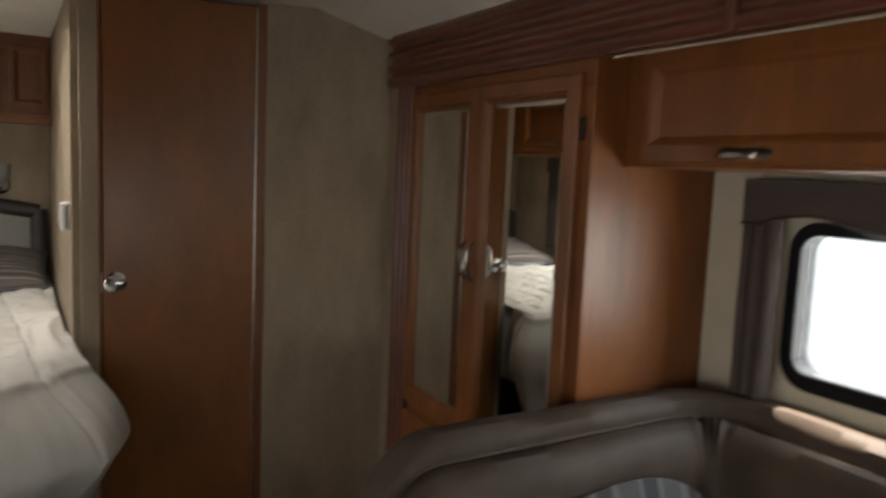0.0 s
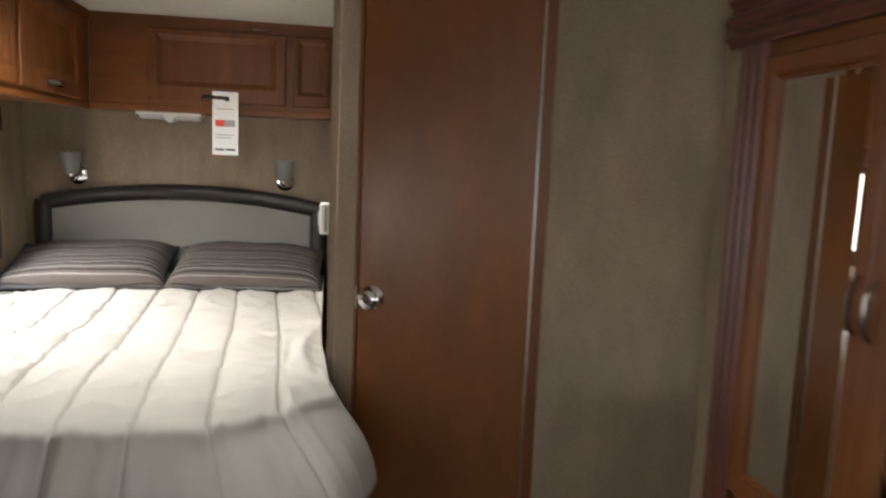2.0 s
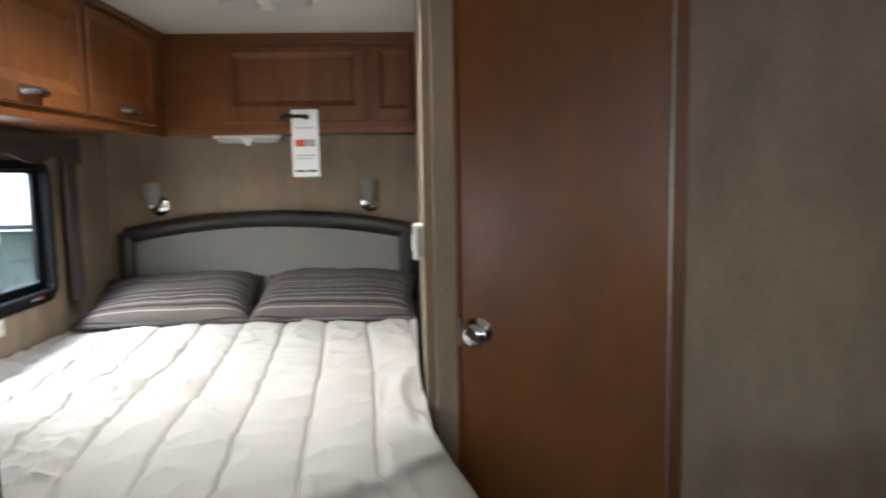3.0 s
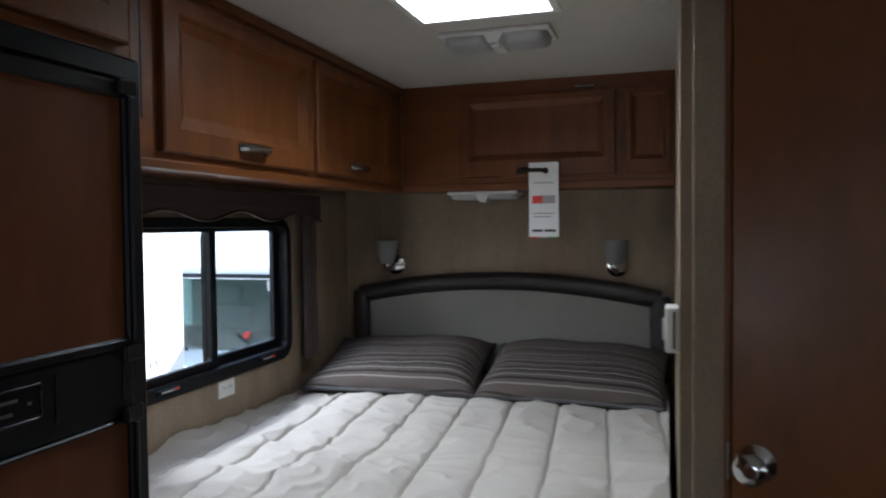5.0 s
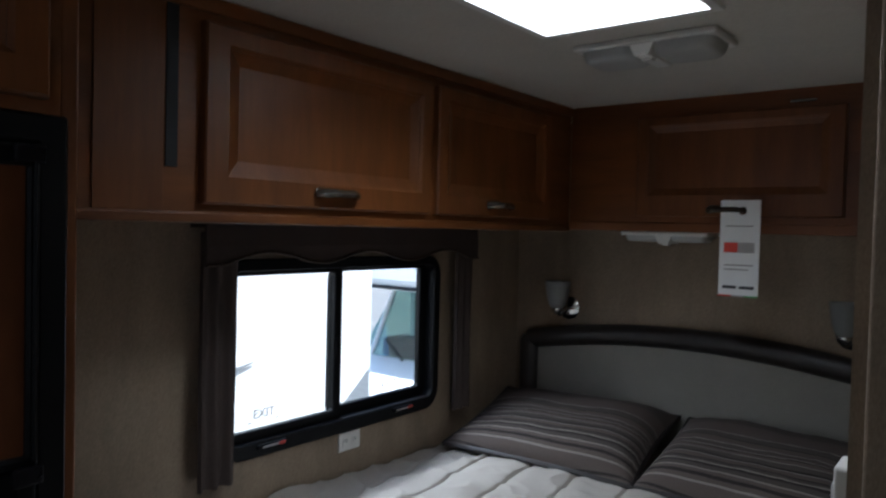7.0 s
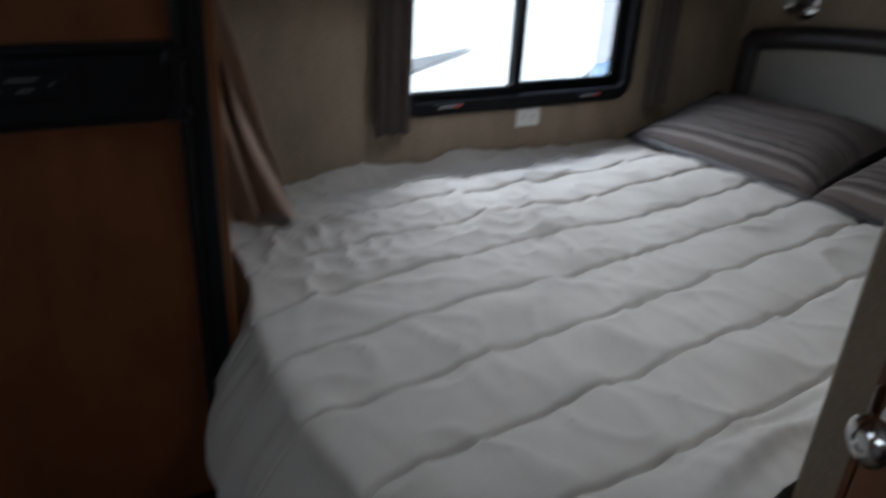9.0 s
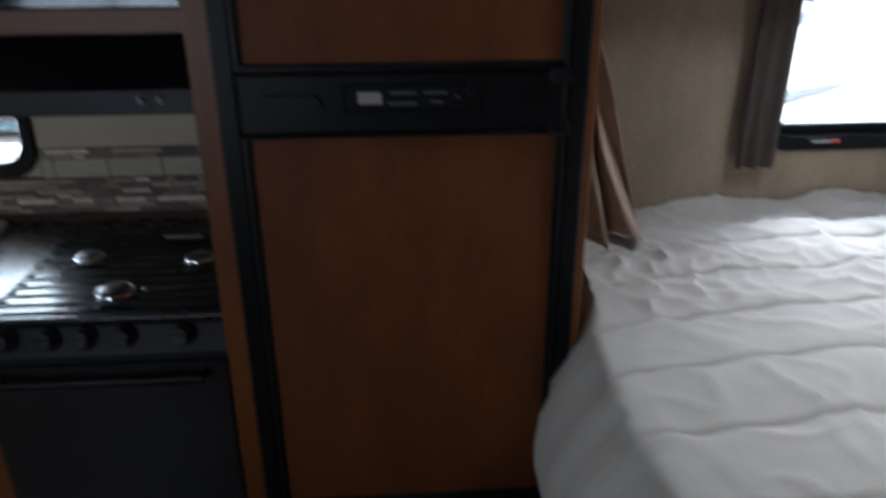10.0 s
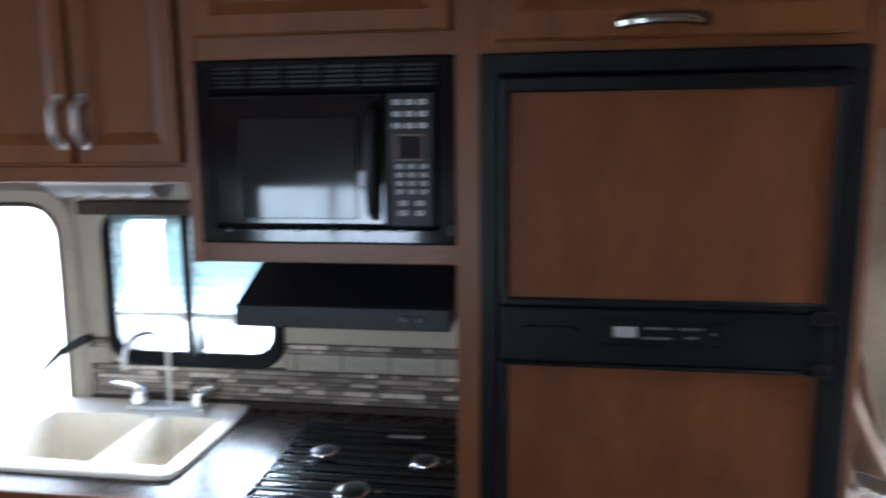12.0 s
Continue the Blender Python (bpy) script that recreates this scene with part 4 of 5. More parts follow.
def comforter():
    bed = thing("bed", (-0.4, 3.5, 0.0), "bed in a corner with a cream quilted comforter", "bed")
    part("base", boxed(-1.15, 0.25, 2.80, 4.60, 0.0, 0.5), vinyl_dark, bed)
    part("mattress", boxed(-1.15, 0.28, 2.74, 4.60, 0.5, 0.86, 0.05, 4), card_mat, bed)
    bm = bmesh.new()
    nu, nt, nd = 420, 200, 30
    grid = []
    for i in range(nu + 1):
        u = i / nu
        g = fold_edge(u)
        a, b = fold_edge(max(0, u - 0.01)), fold_edge(min(1, u + 0.01))
        tan = (b - a).normalized()
        nrm = Vector((tan.y, -tan.x))
        head = Vector((-1.145 + 1.458 * u, 4.60))
        row = []
        for j in range(nt, 0, -1):
            f = (j / nt) ** 0.9
            p = g.lerp(head, f)
            near = max(0, 1 - f / 0.06)
            row.append((p.x, p.y, quilt_top(p.x, p.y) - 0.012 * near ** 2))
        free = min(1, max(0, (u - 0.36) / 0.06)) * (1 - 0.9 * max(0, (u - 0.87) / 0.13) ** 0.9)
        z0 = quilt_top(g.x, g.y) - 0.012
        for j in range(nd + 1):
            s = j / nd
            if s < 0.16:
                a = s / 0.16 * math.pi / 2
                bulge, fall = 0.028 * math.sin(a), 0.026 * (1 - math.cos(a))
            else:
                q = (s - 0.16) / 0.84
                corner = max(0, 1 - abs(u - 0.83) / 0.14)
                flare = 0.088 + 0.105 * corner
                bulge = 0.028 + 0.012 * min(1, q * 6) + (flare * math.sin(min(1, q / 0.34) * math.pi / 2) if q < 0.34 else flare - (0.16 + 0.5 * max(0, 1 - abs(u - 0.83) / 0.24)) * (q - 0.34))
                fall = 0.026 + 0.644 * q
            wave = (0.020 * math.sin(u * 70 + 1.2 * math.sin(u * 23)) + 0.012 * noise.noise(Vector((u * 30, s * 3, 7)))) * s
            crease = 0.006 * noise.noise(Vector((u * 60, s * 6, 3)))
            off = (bulge + wave + crease) * free
            zz = z0 - (fall if free > 0.5 else fall * (0.25 + free))
            row.append((g.x + nrm.x * off, g.y + nrm.y * off, zz))
        grid.append([bm.verts.new(p) for p in row])
    for a, b in zip(grid, grid[1:]):
        for k in range(len(a) - 1):
            bm.faces.new((a[k], a[k + 1], b[k + 1], b[k]))
    part("comforter", bm, quilt_mat, bed, "cream quilted comforter hanging over the foot", True)


comforter()


def pillow(name_x, y, z, w, d, h, tilt, yaw, seed):
    bm = bmesh.new()
    m = Matrix.Translation((name_x, y, z)) @ Matrix.Rotation(radians(yaw), 4, "Z") @ Matrix.Rotation(radians(tilt), 4, "X")
    n = 36

    def shape(sign):
        def f(a, b):
            u, v = 2 * a - 1, 2 * b - 1
            pinch = 1 - 0.07 * (1 - abs(u) ** 2) * abs(v) ** 4
            px, py = u * w / 2 * (1 - 0.05 * (1 - v * v) * abs(u) ** 4), v * d / 2 * pinch
            t = max(0, (1 - abs(u) ** 4.2)) ** 0.6 * max(0, (1 - abs(v) ** 3.6)) ** 0.6
            wr = 0.012 * noise.noise(Vector((u * 1.6 + seed, v * 1.4, 3))) + 0.003 * noise.noise(Vector((u * 5 + v * 2, v * 5 + seed, 3))) + 0.004 * (1 - abs(noise.noise(Vector((u * 3 - v, v * 4 + seed, 8))))) ** 6
            wr += 0.018 * u * (1 if seed < 3 else -0.4)
            return (px, py, sign * h / 2 * t + wr * t)
        return f
    sheet(bm, n, n, shape(1))
    sheet(bm, n, n, shape(-1))
    bmesh.ops.remove_doubles(bm, verts=bm.verts, dist=1e-4)
    t = thing("pillow", (name_x, y, z), "brown striped pillow leaning on the headboard", "pillow", "pillows on the bed")
    t.matrix_basis = m
    ob = new("cushion", mesh_of("cushion", bm, pillow_mat, True))
    ob.parent = t
    bm = bmesh.new()
    k = 40
    edge = []
    for i in range(4 * k):
        s, q = i // k, (i % k) / k * 2 - 1
        u, v = ((q, -1), (1, q), (-q, 1), (-1, -q))[s]
        edge.append((u * w / 2 * (1 - 0.05 * (1 - v * v) * abs(u) ** 4), v * d / 2 * (1 - 0.07 * (1 - abs(u) ** 2) * abs(v) ** 4), 0))
    tube(bm, edge + edge[:1], 0.009, 8, 0.6)
    p = new("piping", mesh_of("piping", bm, vinyl_dark, True))
    p.parent = t


pillow(-0.755, 4.355, 0.998, 0.71, 0.48, 0.155, 15, 3, 1)
pillow(-0.040, 4.365, 0.998, 0.70, 0.48, 0.155, 15, -2, 5)


def drapery(label, m, u0, u1, v0, v1, wave_h, left_to, right_to, left_v, right_v):
    """Box valance with a scalloped hem and two narrow side panels."""
    t = thing("window_treatment", m @ Vector(((u0 + u1) / 2, 0, v1)), label, "window treatment")
    bm = bmesh.new()

    def hem(s):
        return v0 + wave_h * (0.5 - 0.5 * math.cos(s * math.pi * 6)) * (1 if 0.06 < s < 0.94 else 0.2)
    n = 60
    rows = []
    for k in range(n + 1):
        s = k / n
        u = u0 + (u1 - u0) * s
        rows.append([(u, -0.002, v1), (u, -0.072, v1), (u, -0.076, (v0 + v1) / 2), (u, -0.074, hem(s)), (u, -0.066, hem(s)), (u, -0.064, v1 - 0.01), (u, -0.002, v1 - 0.01)])
    loops(bm, rows, cap0=True, cap1=True)
    bm.transform(m)
    part("valance", bm, grey_cloth, t)
    bm = bmesh.new()
    tube(bm, [m @ Vector((u0 + (u1 - u0) * k / n, -0.077, hem(k / n) + 0.003)) for k in range(n + 1)], 0.004, 6)
    part("welt", bm, vinyl_taupe, t)
    for a, b, low in ((u0, left_to, left_v), (right_to, u1, right_v)):
        bm = bmesh.new()

        def f(p, q):
            return (a + (b - a) * p, -0.056 - 0.010 * math.cos(p * math.pi * 5) * (0.4 + 0.6 * q) - 0.004 * noise.noise(Vector((p * 4, q * 6, a))), v1 - 0.02 + (low - v1 + 0.02) * q)
        sheet(bm, 24, 10, f)
        thicken(bm, 0.012)
        bm.transform(m)
        part("side_panel", bm, grey_cloth, t, "narrow pleated side panel", True)


drapery("grey fabric valance and side panels round the bedroom window", bed_m, 3.105, 4.27, 1.604, 1.712, 0.033, 3.215, 4.165, 1.030, 1.045)
drapery("grey fabric valance and side panels round the dinette window", room_m, -1.425, -0.32, 1.478, 1.595, 0.03, -1.325, -0.42, 1.035, 1.035)


def privacy_cloth():
    bm = bmesh.new()

    def f(a, b):
        spread = max(0, (b - 0.30) / 0.70) ** 1.45
        x = -0.95 - 0.07 * a + 0.036 * math.sin(a * math.pi * 8 + 1.1 * math.sin(b * 4)) * (0.4 + 0.6 * b) + 0.03 * a * math.exp(-((b - 0.55) / 0.12) ** 2) + spread * (0.21 * a + 0.02) + 0.022 * noise.noise(Vector((a * 3, b * 5, 2)))
        y = 2.535 + 0.135 * a + 0.012 * math.sin(a * 17 + b * 5) + spread * (0.10 * a - 0.01) - 0.02 * a * math.sin(b * math.pi)
        z = 1.713 - 0.79 * b + 0.035 * spread * math.sin(a * math.pi * 3)
        return (x, max(y, 2.528), max(z, quilt_top(x, max(y, 2.6)) + 0.005))
    sheet(bm, 72, 48, f)
    bm.normal_update()
    made = bmesh.ops.extrude_face_region(bm, geom=bm.faces[:], use_keep_orig=True)
    for v in made["geom"]:
        if isinstance(v, bmesh.types.BMVert):
            v.co += Vector((0.003, -0.003, 0.002))
    single("privacy_curtain", bm, tan_cloth, "tan privacy curtain bunched beside the refrigerator, trailing on the bed", "curtain", smooth=True)


privacy_cloth()

# ---- kitchen ----
FX = -0.5
fm = at_face(LEFT, FX)
MX = -0.53
mm = at_face(LEFT, MX)


def fridge_cabinet():
    t = thing("tall_cabinet", (-0.8, 2.17, 0), "tall cherry-brown wooden cabinet round the refrigerator", "cabinet")
    part("side", boxed(1.815, 1.835, 0.004, FX - XL, 0, ZC, 0, 2, fm), wood_v, t)
    part("side", boxed(2.497, 2.518, 0.004, FX - XL, 0, ZC, 0, 2, fm), wood_v, t)
    part("stile", boxed(1.815, 1.862, -0.004, 0.004, 0, ZC, 0.002, 2, fm), wood_v, t)
    part("stile", boxed(2.495, 2.519, -0.004, 0.004, 0, ZC, 0.004, 3, fm), wood_v, t)
    part("rail", boxed(1.862, 2.495, -0.004, 0.016, 1.842, ZC, 0, 2, fm), wood_y, t)
    part("rail", boxed(1.862, 2.495, -0.004, 0.016, 0.0, 0.425, 0, 2, fm), wood_y, t)
    part("back", boxed(1.835, 2.497, 0.60, 0.62, 0, ZC, 0, 2, fm), wood_v, t)
    d = panel_door(t, at_face(LEFT, FX + 0.004), 1.885, 2.475, 1.868, 2.115, (0.05, 0.05, 0.055, 0.05))
    strap_handle(d, at_face(LEFT, FX + 0.004), 2.166, 1.894, 0.13)


def refrigerator():
    t = thing("refrigerator", (-0.8, 2.18, 0.43), "black-framed two-door refrigerator with brown wood-look panels", "refrigerator")
    part("body", boxed(1.90, 2.46, 0.02, 0.58, 0.43, 1.84, 0, 2, fm), black_plastic, t)
    bm = bmesh.new()
    ring(bm, (1.858, 2.499, 0.412, 1.848, 0.006), (1.893, 2.463, 0.452, 1.812, 0.003), -0.020, 0.03, 0.003)
    bm.transform(fm)
    part("trim_frame", bm, black_plastic, t, "black plastic surround")
    for v0, v1, name in ((1.405, 1.806, "freezer_door"), (0.456, 1.300, "lower_door")):
        bm = bmesh.new()
        low, top = (0.016, 0.026) if v0 > 1 else (0.05, 0.006)
        ring(bm, (1.897, 2.459, v0, v1, 0.006), (1.912, 2.444, v0 + low, v1 - top, 0.003), -0.036, 0.02, 0.004)
        bm.transform(fm)
        d = part(name, bm, black_plastic, t)
        part("panel", boxed(1.911, 2.445, -0.028, -0.016, v0 + low - 0.001, v1 - top + 0.001, 0, 2, fm), wood_panel, d, "brown wood-look panel")
        for u in (1.905, 2.453):
            bm = bmesh.new()
            tube(bm, [fm @ Vector((u, -0.038, v0 + 0.01)), fm @ Vector((u, -0.038, v1 - 0.01))], 0.004, 6)
            part("edge_strip", bm, black_plastic, d)
    for v in (1.795, 1.398, 1.306, 0.462):
        part("hinge", boxed(2.425, 2.462, -0.046, -0.034, v - 0.012, v + 0.012, 0.003, 2, fm), black_enamel, t)
    bm = boxed(1.897, 2.459, -0.032, 0.02, 1.300, 1.405, 0.006, 3, fm)
    c = part("control_panel", bm, black_plastic, t, "black control strip between the doors")
    bm = bmesh.new()
    slab(bm, (1.935, 2.035, 1.334, 1.370, 0.016), -0.040, -0.03)
    bm.transform(fm)
    part("grip", bm, black_plastic, c)
    bm = bmesh.new()
    ring(bm, (2.072, 2.288, 1.338, 1.386, 0.006), (2.076, 2.284, 1.342, 1.382, 0.004), -0.0345, -0.030, 0.001)
    bm.transform(fm)
    part("indicator_surround", bm, black_enamel, c)
    for u in (2.308, 2.432):
        part("seam", boxed(u, u + 0.003, -0.0335, -0.031, 1.325, 1.392, 0, 2, fm), black_enamel, c)
    part("label_plate", boxed(2.098, 2.138, -0.0345, -0.031, 1.352, 1.372, 0.001, 2, fm), grey_ink, c, "small silver badge")
    for a, w, v in ((2.152, 0.045, 1.368), (2.148, 0.05, 1.350), (2.21, 0.04, 1.368), (2.222, 0.02, 1.352), (2.265, 0.006, 1.36)):
        part("marking", boxed(a, a + w, -0.0335, -0.031, v, v + 0.004, 0, 2, fm), faded_ink, c)


def microwave_cabinet():
    t = thing("overhead_cabinet", (-0.8, 1.55, 1.466), "cherry-brown wooden cabinet holding the microwave", "cabinet")
    part("side", boxed(1.284, 1.306, 0.004, MX - XL, 1.466, ZC, 0, 2, mm), wood_v, t)
    part("bottom", boxed(1.306, 1.814, 0.004, MX - XL, 1.466, 1.484, 0, 2, mm), wood_y, t)
    part("stile", boxed(1.284, 1.312, -0.008, 0.004, 1.466, ZC, 0.002, 2, mm), wood_v, t)
    part("rail", boxed(1.312, 1.814, -0.004, 0.016, 1.466, 1.508, 0.002, 2, mm), wood_y, t)
    part("rail", boxed(1.312, 1.814, -0.004, 0.016, 1.852, ZC, 0, 2, mm), wood_y, t)
    panel_door(t, at_face(LEFT, MX + 0.004), 1.318, 1.805, 1.895, 2.12, (0.045, 0.045, 0.045, 0.045))


def microwave():
    t = thing("microwave", (-0.8, 1.56, 1.508), "black built-in microwave with a vent grille and grey keypad", "microwave")
    part("body", boxed(1.34, 1.79, 0.01, 0.45, 1.51, 1.84, 0, 2, mm), black_plastic, t)
    bm = bmesh.new()
    ring(bm, (1.312, 1.816, 1.506, 1.852, 0.004), (1.346, 1.776, 1.538, 1.790, 0.003), -0.022, 0.012, 0.005)
    bm.transform(mm)
    part("trim_frame", bm, black_gloss, t, "black metal surround")
    for k in range(7):
        u = 1.350 + 0.0715 * k
        part("grille_rib", boxed(u - 0.005, u + 0.005, -0.032, -0.02, 1.794, 1.842, 0.002, 2, mm), black_gloss, t)
    for k in range(5):
        part("grille_slat", boxed(1.345, 1.785, -0.026, -0.021, 1.800 + 0.0085 * k, 1.804 + 0.0085 * k, 0, 2, mm), black_plastic, t)
    for k in range(6):
        u = 1.372 + 0.068 * k
        part("stud", boxed(u - 0.005, u + 0.005, -0.028, -0.021, 1.530, 1.536, 0.002, 2, mm), steel_dark, t)
    d = part("door", boxed(1.348, 1.686, -0.030, 0.0, 1.541, 1.787, 0.006, 3, mm), black_gloss, t)
    part("window", boxed(1.405, 1.630, -0.0335, -0.029, 1.556, 1.742, 0.002, 2, mm), oven_glass, d, "dark glass window")
    bm = bmesh.new()
    tube(bm, [mm @ Vector(p) for p in ((1.660, -0.03, 1.765), (1.660, -0.05, 1.75), (1.660, -0.056, 1.68), (1.660, -0.056, 1.62), (1.660, -0.048, 1.572), (1.660, -0.03, 1.562))], 0.013, 10, 0.6)
    h = part("handle", bm, black_plastic, d, smooth=True)
    part("inlay", boxed(1.640, 1.654, -0.060, -0.050, 1.615, 1.648, 0.003, 2, mm), steel_dark, h)
    k = part("keypad", boxed(1.688, 1.774, -0.030, 0.0, 1.541, 1.787, 0.003, 2, mm), black_plastic, t, "black control keypad")
    bm = bmesh.new()
    ring(bm, (1.703, 1.757, 1.663, 1.713, 0.002), (1.708, 1.752, 1.668, 1.708, 0.001), -0.0330, -0.029, 0.001)
    bm.transform(mm)
    part("display_frame", bm, bronze, k)
    part("display", boxed(1.708, 1.752, -0.0325, -0.029, 1.668, 1.708, 0.001, 2, mm), oven_glass, k)
    def keys(rows, cols, u, v, du, dv, w, h):
        for i in range(rows):
            for c in range(cols):
                a, b = u + du * c, v - dv * i
                key = part("key", boxed(a, a + w, -0.033, -0.029, b, b + h, 0.002, 2, mm), key_mat, k)
                part("legend", boxed(a + w * 0.3, a + w * 0.7, -0.0336, -0.0328, b + h * 0.35, b + h * 0.6, 0, 2, mm), faded_ink, key)
    keys(3, 3, 1.699, 1.764, 0.0235, 0.021, 0.015, 0.010)
    keys(4, 3, 1.704, 1.649, 0.0225, 0.0155, 0.012, 0.009)
    keys(2, 2, 1.708, 1.581, 0.031, 0.018, 0.016, 0.010)
    bm = bmesh.new()
    slab(bm, (1.797, 1.810, 1.524, 1.545, 0.005), -0.028, -0.02)
    bm.transform(mm)
    part("screw_cover", bm, black_plastic, t)


def upper_cabinet():
    t = thing("overhead_cabinet", (-0.8, 0.9, 1.625), "cherry-brown wooden wall cabinet above the sink", "cabinet")
    m = at_face(LEFT, MX - 0.01)
    part("body", boxed(0.0, 1.282, 0.0, MX - 0.01 - XL, 1.64, ZC, 0, 2, m), wood_y, t)
    part("bottom_rail", boxed(0.0, 1.282, -0.004, 0.02, 1.622, 1.655, 0.003, 2, m), wood_y, t)
    for a, b in ((0.545, 0.795), (0.80, 1.043), (1.053, 1.272)):
        d = panel_door(t, m, a, b, 1.660, 2.11, (0.04, 0.04, 0.045, 0.045))
        if a > 0.6:
            u = 1.024 if a < 1 else 1.073
            strap_handle(d, m, u, 1.742, 0.09, True, satin, girth=0.0065)


fridge_cabinet()
refrigerator()
microwave_cabinet()
microwave()
upper_cabinet()

# lamp and roller blind under the wall cabinet
lamp = thing("under_cabinet_light", (-0.75, 1.0, 1.62), "white strip light with a wavy clear lens under the cabinet", "light")
part("base", boxed(-0.80, -0.68, 0.84, 1.115, 1.606, 1.622, 0.004), white_plastic, lamp)
bm = bmesh.new()
rings = []
for k in range(25):
    y = 0.85 + 0.255 * k / 24
    d = 0.026 + 0.006 * math.sin(k * 1.1)
    rings.append([(-0.74 + 0.055 * math.cos(a * math.pi / 8), y, 1.606 - d * math.sin(a * math.pi / 8)) for a in range(9)])
loops(bm, rings, closed=False)
thicken(bm, 0.002)
part("lens", bm, lens_mat, lamp, "wavy clear lens", True)

blind = thing("roller_blind", (XL, 0.95, 1.49), "pleated pale blind half lowered over the kitchen window", "blind")
part("headrail", boxed(XL + 0.004, XL + 0.05, 0.62, 1.225, 1.495, 1.535, 0.006), vinyl_taupe, blind)
for u0, u1, v1 in ((0.71, 0.929, 1.205), (0.955, 1.19, 1.205)):
    bm = bmesh.new()
    n = 22
    sheet(bm, 1, n, lambda a, b: (XL + 0.024 + (0.003 if round(b * n) % 2 else -0.003), u0 + (u1 - u0) * a, 1.495 + (v1 - 1.495) * b))
    part("pleats", bm, blind_mat, blind)
    part("bottom_rail", boxed(XL + 0.016, XL + 0.032, u0, u1, v1 - 0.012, v1, 0.003), white_plastic, blind)


def range_hood():
    t = thing("range_hood", (-0.9, 1.55, 1.32), "black range hood below the microwave", "range hood")
    bm = bmesh.new()
    y0, y1 = 1.320, 1.786
    bot = [(XL + 0.006, y0, 1.312), (-0.625, y0, 1.312), (-0.625, y1, 1.312), (XL + 0.006, y1, 1.312)]
    mid = [(XL + 0.006, y0, 1.358), (-0.622, y0, 1.358), (-0.622, y1, 1.358), (XL + 0.006, y1, 1.358)]
    top = [(XL + 0.006, y0 + 0.02, 1.464), (-0.80, y0 + 0.02, 1.464), (-0.80, y1 - 0.006, 1.464), (XL + 0.006, y1 - 0.006, 1.464)]
    loops(bm, [bot, mid, top], cap0=True, cap1=True)
    bmesh.ops.bevel(bm, geom=bm.edges[:], offset=0.004, segments=2, affect="EDGES", profile=0.5)
    part("shell", bm, black_hood, t)
    part("front_lip", boxed(-0.628, -0.616, y0 - 0.001, y1 + 0.001, 1.310, 1.358, 0.003), black_hood, t)
    for y in (1.69, 1.725):
        bm = bmesh.new()
        lathe(bm, [(0.007, 0), (0.007, 0.005), (0.005, 0.010), (0.003, 0.010)], Matrix.Translation((-0.616, y, 1.338)) @ Matrix.Rotation(radians(90), 4, "Y"), 14)
        part("knob", bm, steel_dark, t, smooth=True)


range_hood()
ZT = 0.915
SINK = (-1.130, -0.678, 0.520, 1.110)    # x0, x1, y0, y1


def base_cabinet():
    t = thing("base_cabinet", (-0.85, 0.93, 0), "cherry-brown wooden base cabinet under the sink", "cabinet")
    m = at_face(LEFT, -0.595)
    part("body", boxed(0.56, 1.296, 0.0, 0.02, 0.08, ZT - 0.036, 0, 2, m), wood_y, t)
    part("side", boxed(0.54, 0.56, 0.0, 0.55, 0.0, ZT - 0.036, 0, 2, m), wood_v, t)
    part("toe_kick", boxed(0.56, 1.296, 0.04, 0.06, 0.0, 0.08, 0, 2, m), black_plastic, t)
    for a, b in ((0.57, 0.92), (0.935, 1.285)):
        d = panel_door(t, m, a, b, 0.12, 0.70, (0.05, 0.05, 0.05, 0.05))
        strap_handle(d, m, b - 0.04 if a < 0.8 else a + 0.04, 0.62, 0.09, True)
        part("drawer_front", boxed(a, b, -0.02, 0.0, 0.72, 0.855, 0.004, 2, m), wood_y, t)


def countertop():
    t = thing("countertop", (-0.85, 0.93, ZT - 0.035), "dark speckled laminate countertop with a wooden front edge", "countertop")
    x0, x1, y0, y1 = SINK
    bm = bmesh.new()
    lying = Matrix(((0, 0, 1, 0), (1, 0, 0, 0), (0, -1, 0, 0), (0, 0, 0, 1)))
    holed(bm, 0.5, 1.302, XL + 0.005, -0.592, -ZT, -ZT + 0.035, [(y0 + 0.02, y1 - 0.02, x0 + 0.02, x1 - 0.02)], lying)
    part("slab", bm, counter_mat, t)
    part("back_strip", boxed(XL + 0.005, -1.068, 1.302, 1.814, ZT - 0.035, ZT), counter_mat, t)
    part("front_edge", boxed(-0.592, -0.578, 0.5, 1.298, ZT - 0.038, ZT + 0.001, 0.004, 3), wood_y, t)
    part("back_lip", boxed(XL + 0.005, XL + 0.020, 0.60, 1.814, ZT, 0.937, 0.003), counter_mat, t)


